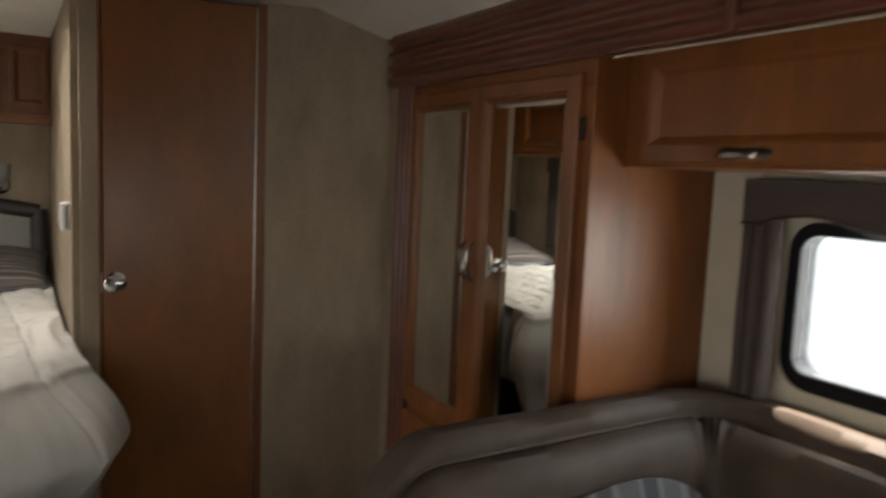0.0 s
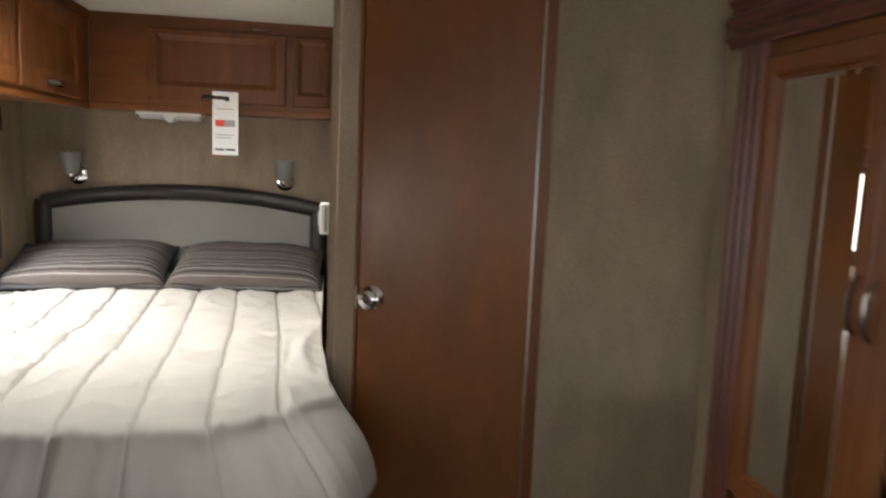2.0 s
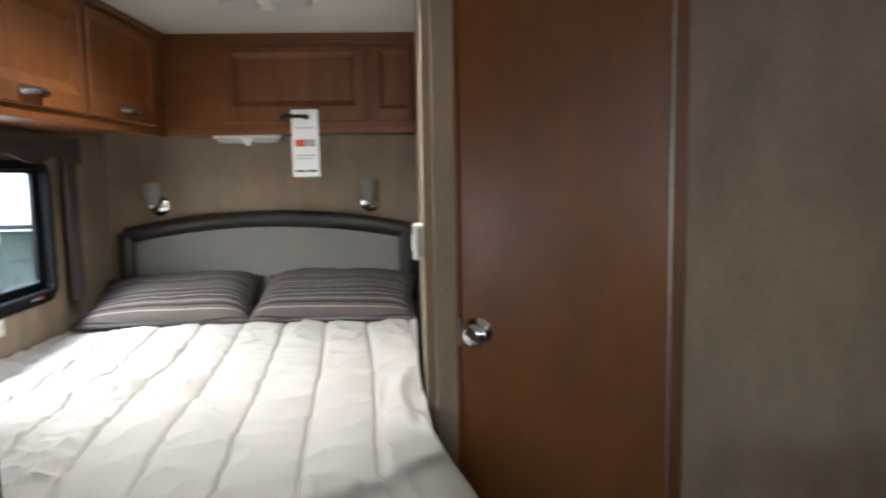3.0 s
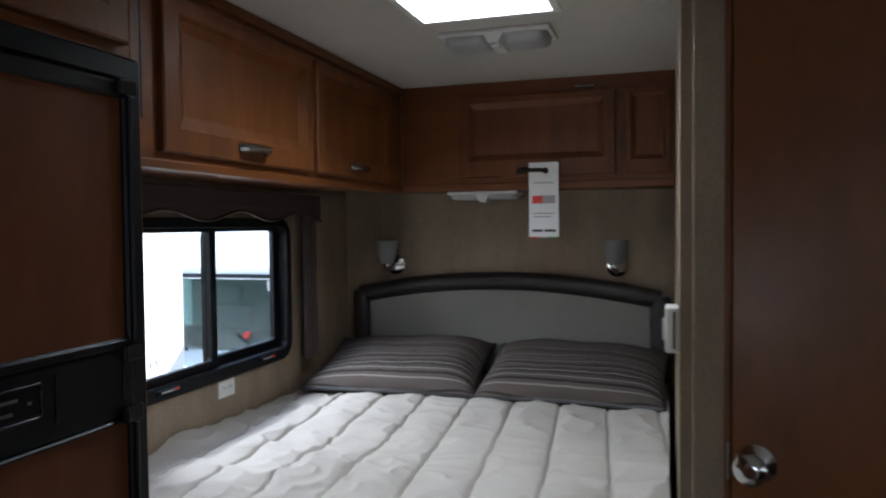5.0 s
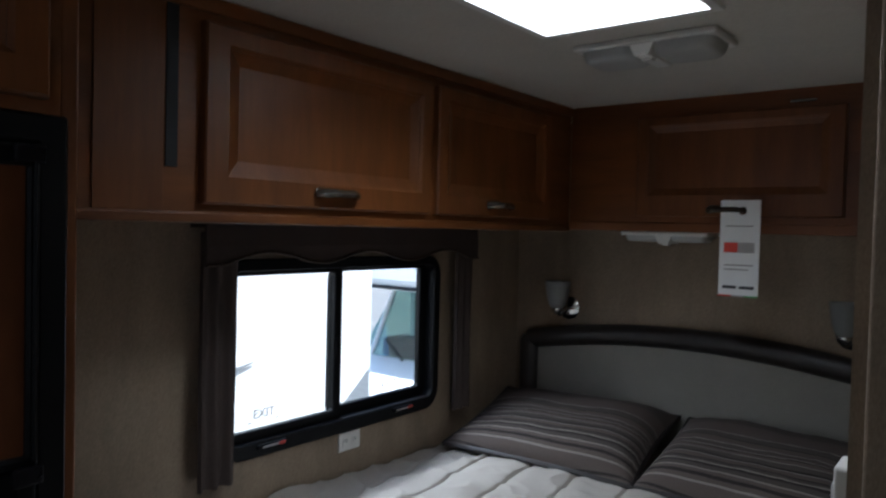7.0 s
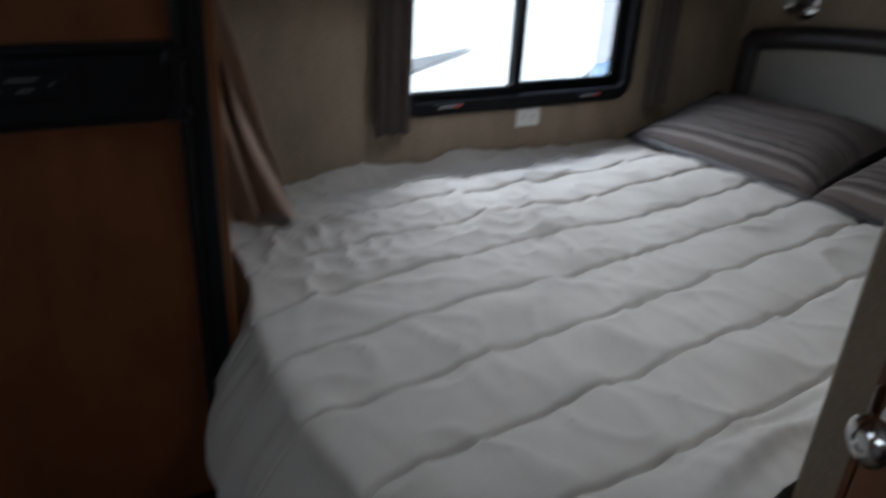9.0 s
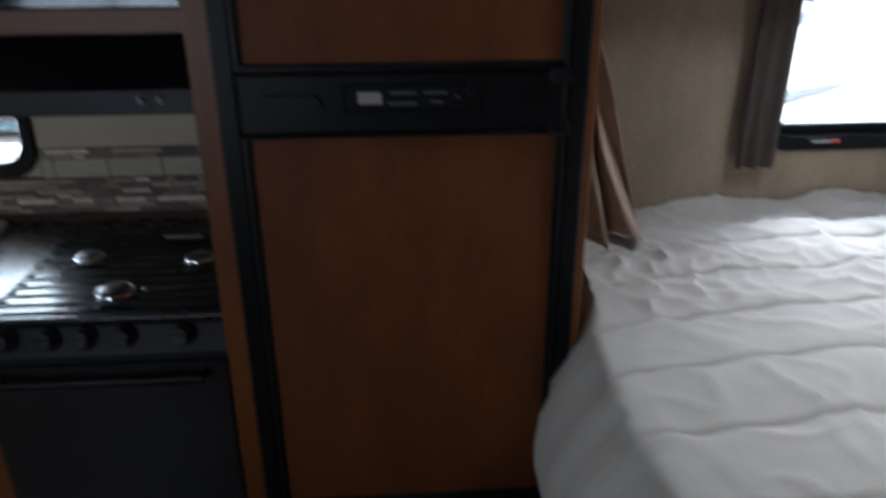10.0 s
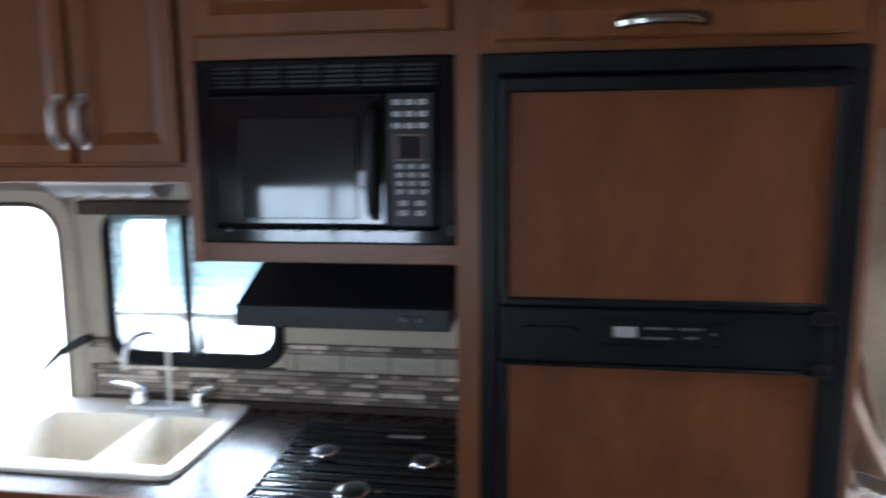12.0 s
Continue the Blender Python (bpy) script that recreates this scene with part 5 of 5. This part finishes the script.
def kitchen_sink():
    x0, x1, y0, y1 = SINK
    t = thing("kitchen_sink", ((x0 + x1) / 2, (y0 + y1) / 2, ZT), "ivory double-bowl kitchen sink set in the counter", "sink")
    bowls = ((y0 + 0.048, 0.872), (0.906, y1 - 0.035))
    bm = bmesh.new()
    a, b = x0 + 0.108, x1 - 0.045
    zt = ZT + 0.012
    for p in ((x0, a, y0, y1), (b, x1, y0, y1), (a, b, y0, bowls[0][0]), (a, b, bowls[0][1], bowls[1][0]), (a, b, bowls[1][1], y1)):
        box(bm, p[0], p[1], p[2], p[3], ZT, zt)
    bmesh.ops.remove_doubles(bm, verts=bm.verts, dist=1e-5)
    part("rim", bm, sink_mat, t)
    bm = bmesh.new()
    q = [(u, v) for u, v in rounded(y0 - 0.004, y1 + 0.004, x0 - 0.004, x1 + 0.004, 0.05)]
    tube(bm, [(x, y, ZT + 0.006) for y, x in q] + [(q[0][1], q[0][0], ZT + 0.006)], 0.0075, 8)
    part("rim_bead", bm, sink_mat, t, smooth=True)
    for c, d in bowls:
        bm = bmesh.new()
        rs = []
        for k in range(9):
            f = k / 8
            ins = 0.0 if k == 0 else 0.004 + 0.03 * f ** 4
            z = zt - 0.001 - 0.16 * math.sin(f * math.pi / 2) ** 1.0
            rs.append([(x, y, z) for y, x in rounded(c + ins, d - ins, a + ins, b - ins, 0.04)])
        loops(bm, rs, cap1=True)
        bowl = part("bowl", bm, sink_mat, t, smooth=True)
        bm = bmesh.new()
        lathe(bm, [(0.0, 0), (0.04, 0), (0.042, 0.003), (0.02, 0.004), (0, 0.001)], Matrix.Translation(((a + b) / 2, (c + d) / 2, zt - 0.16)), 20, False)
        part("drain", bm, steel, bowl, smooth=True)


def faucet():
    x, z = -1.085, ZT + 0.012
    t = thing("faucet", (x, 0.886, z), "chrome two-lever kitchen faucet with a tall spout", "faucet")
    part("deck_plate", boxed(x - 0.028, x + 0.028, 0.765, 1.005, z, z + 0.012, 0.005, 3), white_plastic, t)
    for y, s in ((0.795, -1), (0.978, 1)):
        bm = bmesh.new()
        lathe(bm, [(0.028, 0), (0.030, 0.012), (0.022, 0.03), (0.025, 0.044), (0.016, 0.054)], Matrix.Translation((x, y, z + 0.012)), 18)
        tube(bm, [(x, y, z + 0.052), (x + 0.012, y + s * 0.025, z + 0.066), (x + 0.032, y + s * 0.072, z + 0.084)], [0.016, 0.014, 0.011], 10, 0.6)
        part("lever", bm, chrome, t, smooth=True)
    bm = bmesh.new()
    pts = [(x, 0.886, z + 0.01)]
    for k in range(13):
        a = math.pi * k / 12
        pts.append((x + 0.05 - 0.05 * math.cos(a), 0.890 - 0.038 * (1 - math.cos(a)), z + 0.165 + 0.075 * math.sin(a)))
    pts.append((x + 0.10, 0.814, z + 0.145))
    tube(bm, pts, 0.0068, 12)
    part("spout", bm, satin, t, "slim pale satin spout", True)


def cooking_range():
    t = thing("cooking_range", (-0.8, 1.556, 0), "black gas range with a slatted grate and oven", "stove")
    y0, y1, xf = 1.304, 1.808, -0.555
    part("cooktop", boxed(-1.066, xf, y0, y1, ZT - 0.03, ZT + 0.004, 0.006, 3), black_enamel, t)
    part("oven_body", boxed(-1.07, xf - 0.02, y0 + 0.004, y1 - 0.004, 0.42, ZT - 0.03), black_plastic, t)
    grate = part("grate", boxed(-1.045, -0.60, y0 + 0.02, y0 + 0.026, ZT + 0.004, ZT + 0.012, 0.002), black_plastic, t, "black slatted cooking grate")
    for k in range(11):
        x = -1.030 + 0.0425 * k
        part("bar", boxed(x, x + 0.009, y0 + 0.026, y1 - 0.026, ZT + 0.009, ZT + 0.015, 0.0015, 1), black_plastic, grate)
    part("side_bar", boxed(-1.045, -0.60, y1 - 0.026, y1 - 0.020, ZT + 0.004, ZT + 0.012, 0.002), black_plastic, grate)
    part("badge", boxed(-0.972, -0.955, 1.575, 1.665, ZT + 0.0125, ZT + 0.0145, 0.001), steel, t)
    for x, y, r in ((-0.845, 1.433, 0.036), (-0.822, 1.693, 0.036), (-0.655, 1.556, 0.042)):
        bm = bmesh.new()
        lathe(bm, [(r * 0.98, 0), (r, 0.010), (r * 0.94, 0.0145), (r * 0.80, 0.0155), (r * 0.74, 0.012)], Matrix.Translation((x, y, ZT + 0.004)), 28, False)
        burner = part("burner", bm, chrome, t, "polished ring round a dark burner cap", True)
        bm = bmesh.new()
        lathe(bm, [(r * 0.76, 0.008), (r * 0.74, 0.0165), (r * 0.62, 0.0195), (0.0, 0.0205)], Matrix.Translation((x, y, ZT + 0.004)), 24, False)
        part("cap", bm, steel_dark, burner, "dark enamelled cap", True)
        for dx, dy in ((0.052, -0.035), (-0.012, 0.058)):
            bm = bmesh.new()
            lathe(bm, [(0.006, 0), (0.006, 0.006), (0.003, 0.009), (0.0, 0.009)], Matrix.Translation((x + dx, y + dy, ZT + 0.004)), 10, False)
            part("igniter", bm, chrome, burner, smooth=True)
    bm = bmesh.new()
    extruded(bm, [(0, ZT - 0.002), (0, ZT - 0.016), (0.028, 0.848), (0.028, 0.832), (-0.03, 0.832), (-0.03, ZT - 0.002)], y0, y1, Matrix.Translation((xf, 0, 0)))
    part("front_panel", bm, black_hood, t)
    for y in (1.375, 1.458, 1.528, 1.605, 1.722):
        bm = bmesh.new()
        lathe(bm, [(0.024, 0), (0.023, 0.012), (0.017, 0.016), (0.015, 0.03), (0.0, 0.031)], Matrix.Translation((xf + 0.012, y, 0.880)) @ Matrix.Rotation(radians(70), 4, "Y"), 20, False)
        box(bm, -0.004, 0.004, -0.016, 0.016, 0.028, 0.036, 0.001, 2, Matrix.Translation((xf + 0.012, y, 0.880)) @ Matrix.Rotation(radians(70), 4, "Y"))
        part("knob", bm, black_plastic, t, smooth=True)
    d = part("oven_door", boxed(xf - 0.018, xf + 0.022, y0 + 0.006, y1 - 0.006, 0.45, 0.822, 0.006, 3), oven_glass, t, "black glass oven door")
    bm = bmesh.new()
    tube(bm, [(xf + 0.02, y0 + 0.05, 0.80), (xf + 0.05, y0 + 0.05, 0.80), (xf + 0.05, y1 - 0.05, 0.80), (xf + 0.02, y1 - 0.05, 0.80)], 0.010, 10)
    part("handle", bm, black_plastic, d, smooth=True)
    u = thing("drawer_cabinet", (-0.8, 1.556, 0), "cherry-brown wooden drawer below the range", "cabinet")
    part("body", boxed(-1.07, xf - 0.012, y0 + 0.004, y1 - 0.004, 0.0, 0.418), wood_y, u)
    part("drawer_front", boxed(xf - 0.012, xf + 0.012, y0 + 0.01, y1 - 0.02, 0.12, 0.395, 0.004), wood_y, u)


base_cabinet()
countertop()
kitchen_sink()
faucet()
cooking_range()

# ---- dinette and slide-out ----
rm = at_face(RIGHT, 1.38)


def wardrobe():
    t = thing("wardrobe", (1.6, 2.08, 0), "cherry-brown wooden wardrobe with two mirrored doors", "wardrobe")
    part("side", boxed(1.402, 1.848, 1.579, 1.597, 0, 1.93), wood_v, t, "orange-brown wooden side panel")
    part("side", boxed(1.402, 1.848, 2.585, 2.602, 0, 1.93), wood_v, t)
    part("back", boxed(1.41, 1.84, 1.597, 2.585, 0, 0.74), wood_v, t)
    part("top_rail", boxed(-2.605, -1.575, 0.0, 0.02, 1.80, 1.93, 0.002, 2, rm), wood_y, t)
    for a, b in ((-2.605, -2.455), (-2.075, -2.035), (-1.640, -1.575)):
        part("stile", boxed(a, b, 0.0, 0.02, 0.74, 1.80, 0.002, 2, rm), wood_v, t)
    part("bottom_rail", boxed(-2.605, -1.575, 0.0, 0.02, 0.0, 0.74, 0.002, 2, rm), wood_y, t)
    for a, b, h in ((-2.480, -2.062, -2.085), (-2.046, -1.612, -2.022)):
        bm = bmesh.new()

        def rect(d, yy, l=a, r=b):
            return [(l + d, yy, 0.752 + d), (r - d, yy, 0.752 + d), (r - d, yy, 1.836 - d), (l + d, yy, 1.836 - d)]
        loops(bm, [rect(0, 0), rect(0, -0.017), rect(0.005, -0.021), rect(0.040, -0.021), rect(0.046, -0.014), rect(0.052, -0.016), rect(0.058, -0.006), rect(0.058, 0.0)])
        ajar = rm @ Matrix.Translation((b, 0, 0)) @ Matrix.Rotation(radians(2.4 if a > -2.1 else 0), 4, "Z") @ Matrix.Translation((-b, 0, 0))
        bm.transform(ajar)
        d = part("door", bm, wood_v, t, "slightly open mirrored door" if a > -2.1 else "")
        w = (b - a) / 2 - 0.054
        seat = ajar @ Matrix.Translation(((a + b) / 2, -0.003, 0))
        bm = bmesh.new()

        def glass_rect(e, yy):
            return [(-w + e, yy, 0.806 + e), (w - e, yy, 0.806 + e), (w - e, yy, 1.782 - e), (-w + e, yy, 1.782 - e)]
        loops(bm, [glass_rect(0, 0.003), glass_rect(0, 0.0), glass_rect(0.016, -0.0028)], cap0=True, cap1=True)
        bm.transform(seat)
        part("mirror", bm, mirror_mat, d, "tall bevelled mirror pane")
        bm = bmesh.new()
        pts, rad = [], []
        for k in range(15):
            s = -1 + 2 * k / 14
            pts.append(ajar @ Vector((h, -0.024 - 0.022 * (1 - s ** 4), 1.312 + 0.058 * s)))
            rad.append(0.006 + 0.009 * (1 - s * s))
        tube(bm, pts, rad, 10, 0.45)
        part("handle", bm, nickel, d, "brushed oval pull", True)
    for z0, z1 in ((0.42, 0.715), (0.1, 0.395)):
        d = part("drawer", boxed(-2.48, -1.612, -0.02, 0.0, z0, z1, 0.005, 3, rm), wood_y, t)
    for z in (1.70, 0.90):
        part("hinge", boxed(-1.611, -1.600, -0.014, 0.0, z - 0.03, z + 0.03, 0.002, 2, rm), bronze, t)


def fluted(width, depth, n):
    """Profile across a moulding: (offset, proud)."""
    pts = [(0, 0), (0, depth * 0.6)]
    for k in range(n):
        a, b = width * (k + 0.12) / n, width * (k + 0.88) / n
        for i in range(7):
            s = i / 6
            pts.append((a + (b - a) * s, depth * (0.62 + 0.38 * math.sin(math.pi * s))))
    return pts + [(width, depth * 0.6), (width, 0)]


def slide_trim():
    t = thing("trim_slide_fascia", (1.37, 1.0, 1.87), "dark reddish fluted wooden fascia over the slide-out", "trim")
    t["kind"] = "structure"
    prof = fluted(0.185, 0.045, 4)
    for y0, y1 in ((1.166, 2.62), (-1.0, 1.164)):
        bm = bmesh.new()
        loops(bm, [[(1.378 - d - 0.10 * max(0, o - 0.14), y, 1.870 + o) for o, d in prof] for y in (y0, y1)], cap0=True, cap1=True)
        part("moulding", bm, wood_red, t, smooth=True)
    part("joint_cover", boxed(1.328, 1.345, 1.155, 1.175, 1.868, 2.056, 0.003), wood_red, t)
    bm = bmesh.new()
    prof = fluted(0.115, 0.03, 3)
    loops(bm, [[(1.378 - d, 2.465 + o, z) for o, d in prof] for z in (0.0, 1.872)], cap0=True, cap1=True)
    part("pilaster", bm, wood_red, t, "fluted upright moulding", True)
    # Thin pale line along the fascia's lower edge.
    part("pale_strip", boxed(1.358, 1.366, -1.0, 1.50, 1.8585, 1.862), wall_beige, t, "thin pale strip below the fascia")


def overhead_dinette():
    t = thing("overhead_cabinet", (1.65, 1.0, 1.61), "cherry-brown wooden overhead cabinet above the dinette window", "cabinet")
    m = at_face(RIGHT, 1.495)
    part("body", boxed(-1.573, -0.2, 0.0, 0.353, 1.612, 1.932, 0.003, 2, m), wood_y, t)
    part("stile", boxed(-1.573, -1.522, -0.005, 0.0, 1.612, 1.90, 0.002, 2, m), wood_v, t)
    d = panel_door(t, m, -1.512, -0.86, 1.622, 1.885, (0.035, 0.035, 0.05, 0.045), sink=0.0095, slope=0.012)
    strap_handle(d, m, -1.213, 1.645, 0.11)
    d = panel_door(t, m, -0.85, -0.22, 1.622, 1.885, (0.035, 0.035, 0.05, 0.045), sink=0.0095, slope=0.012)
    strap_handle(d, m, -0.53, 1.645, 0.11)


def dinette_bench():
    t = thing("dinette_bench", (1.4, 1.2, 0), "taupe leatherette dinette booth with rolled top and striped fabric", "bench")

    def path(s):
        """Outer line of the backrest: along the wardrobe side, round the corner, along the window wall."""
        la, r, lb = 0.83, 0.24, 1.25
        arc = r * math.pi / 2
        s *= la + arc + lb
        if s < la:
            return Vector((0.77 + s, 1.555)), Vector((0, -1))
        if s < la + arc:
            a = (s - la) / r
            return Vector((0.77 + la + r * math.sin(a), 1.555 - r + r * math.cos(a))), Vector((-math.sin(a), -math.cos(a)))
        s -= la + arc
        return Vector((0.77 + la + r, 1.555 - r - s)), Vector((-1, 0))
    prof_top = [(0.0, 0.55), (0.0, 0.98), (0.010, 1.012), (0.035, 1.030), (0.075, 1.032), (0.100, 1.015), (0.108, 0.985), (0.100, 0.965), (0.09, 0.55)]
    prof_in = [(0.098, 0.965), (0.112, 0.975), (0.140, 0.972), (0.165, 0.945), (0.182, 0.90), (0.190, 0.84), (0.190, 0.75), (0.180, 0.60), (0.175, 0.45), (0.092, 0.45)]
    for name, prof in (("top_roll", prof_top), ("backrest", prof_in)):
        bm = bmesh.new()
        rings = []
        n = 240
        for k in range(n + 1):
            p, q = path(k / n)
            run = 2.457 * k / n - 1.02
            gather = 0.007 * math.sin(run * 105 + 2 * math.sin(run * 30)) * math.exp(-(run / 0.11) ** 2)
            end = max(0, 1 - k / n / 0.05)
            ring_pts = []
            for i, (d, z) in enumerate(prof):
                w = 0.006 * noise.noise(Vector((p.x * 4, p.y * 4, i * 0.4))) + (gather if prof is prof_in and 0.93 < z else 0.0)
                zz = z - 0.10 * end ** 2 * (z > 0.7)
                ring_pts.append((p.x + q.x * (d + w), p.y + q.y * (d + w), zz + w))
            rings.append(ring_pts)
        loops(bm, rings, cap0=True, cap1=True)
        part(name, bm, vinyl_taupe, t, smooth=True)
    bm = bmesh.new()
    pts = []
    for k in range(60):
        p, q = path(k / 59)
        end = max(0, 1 - k / 59 / 0.05)
        pts.append((p.x + q.x * 0.104, p.y + q.y * 0.104, 0.978 - 0.10 * end ** 2))
    tube(bm, pts, 0.006, 6)
    part("piping", bm, vinyl_taupe, t, smooth=True)
    part("end_panel", boxed(0.775, 1.70, 1.38, 1.552, 0.0, 0.55), vinyl_taupe, t)
    bm = bmesh.new()

    def insert(a, b):
        x = 1.02 + 0.62 * a
        top = 0.895 - 0.12 * abs(2 * a - 1) ** 2.4
        z = 0.50 + (top - 0.50) * b
        return (x, 1.352 - 0.03 * (1 - (2 * a - 1) ** 4) * (1 - b ** 6), z)
    sheet(bm, 24, 14, insert)
    thicken(bm, 0.012)
    part("fabric_insert", bm, seat_stripe, t, "grey striped fabric panel", True)


wardrobe()
slide_trim()
overhead_dinette()
dinette_bench()


# ---- mosaic behind the range ----
splash = thing("backsplash", (XL, 1.4, 0.935), "beige and brown stone mosaic backsplash", "backsplash")
splash["kind"] = "structure"
bm = bmesh.new()
holed(bm, 0.60, 1.814, 0.937, 1.116, -0.008, -0.004, [(KWIN[0] - 0.02, KWIN[1] + 0.02, KWIN[2] - 0.02, 1.2)], at_face(LEFT, XL))
part("grout", bm, grout_mat, splash)
rng = random.Random(4)
shapes = {}


def tile(u0, u1, v0, v1, mat, depth):
    if v1 > KWIN[2] - 0.024 and u1 > KWIN[0] - 0.024 and u0 < KWIN[1] + 0.024:
        if u1 > KWIN[1] + 0.034:
            u0 = KWIN[1] + 0.024
        elif u0 < KWIN[0] - 0.034:
            u1 = KWIN[0] - 0.024
        else:
            return
    key = (round(u1 - u0, 3), round(v1 - v0, 3), mat.name, depth)
    if key not in shapes:
        bm = bmesh.new()
        box(bm, -key[0] / 2, key[0] / 2, -depth, 0.003, -key[1] / 2, key[1] / 2, 0.0012, 1)
        bm.transform(LEFT)
        shapes[key] = mesh_of("tile", bm, mat)
    ob = new("tile", shapes[key])
    ob.parent = splash
    ob.matrix_parent_inverse = Matrix.Translation(-splash.location)
    ob.location = (XL + 0.009, (u0 + u1) / 2, (v0 + v1) / 2)


v = 0.938
for h in (0.013, 0.012, 0.016, 0.010, 0.013, 0.016, 0.013):
    u = 0.602 + rng.random() * 0.02
    while u < 1.80:
        b = min(u + rng.choice((0.024, 0.038, 0.055, 0.075, 0.10, 0.128)), 1.812)
        tile(u, b, v, v + h - 0.0022, mosaic, rng.choice((0.001, 0.002, 0.003)))
        u = b + 0.0022
    v += h + 0.0004
for v, h in ((1.0885, 0.011), (1.1015, 0.0125)):
    u = 0.602 + rng.random() * 0.03
    while u < 1.80:
        b = min(u + rng.choice((0.03, 0.055, 0.09, 0.13)), 1.812)
        tile(u, b, v, v + h - 0.001, mosaic, rng.choice((0.001, 0.002, 0.003)))
        u = b + 0.0015
u = 0.552
while u < 1.80:
    b = min(u + 0.138, 1.812)
    tile(max(u, 0.602), b, 1.0365, 1.0860, big_tile, 0.002)
    u = b + 0.003
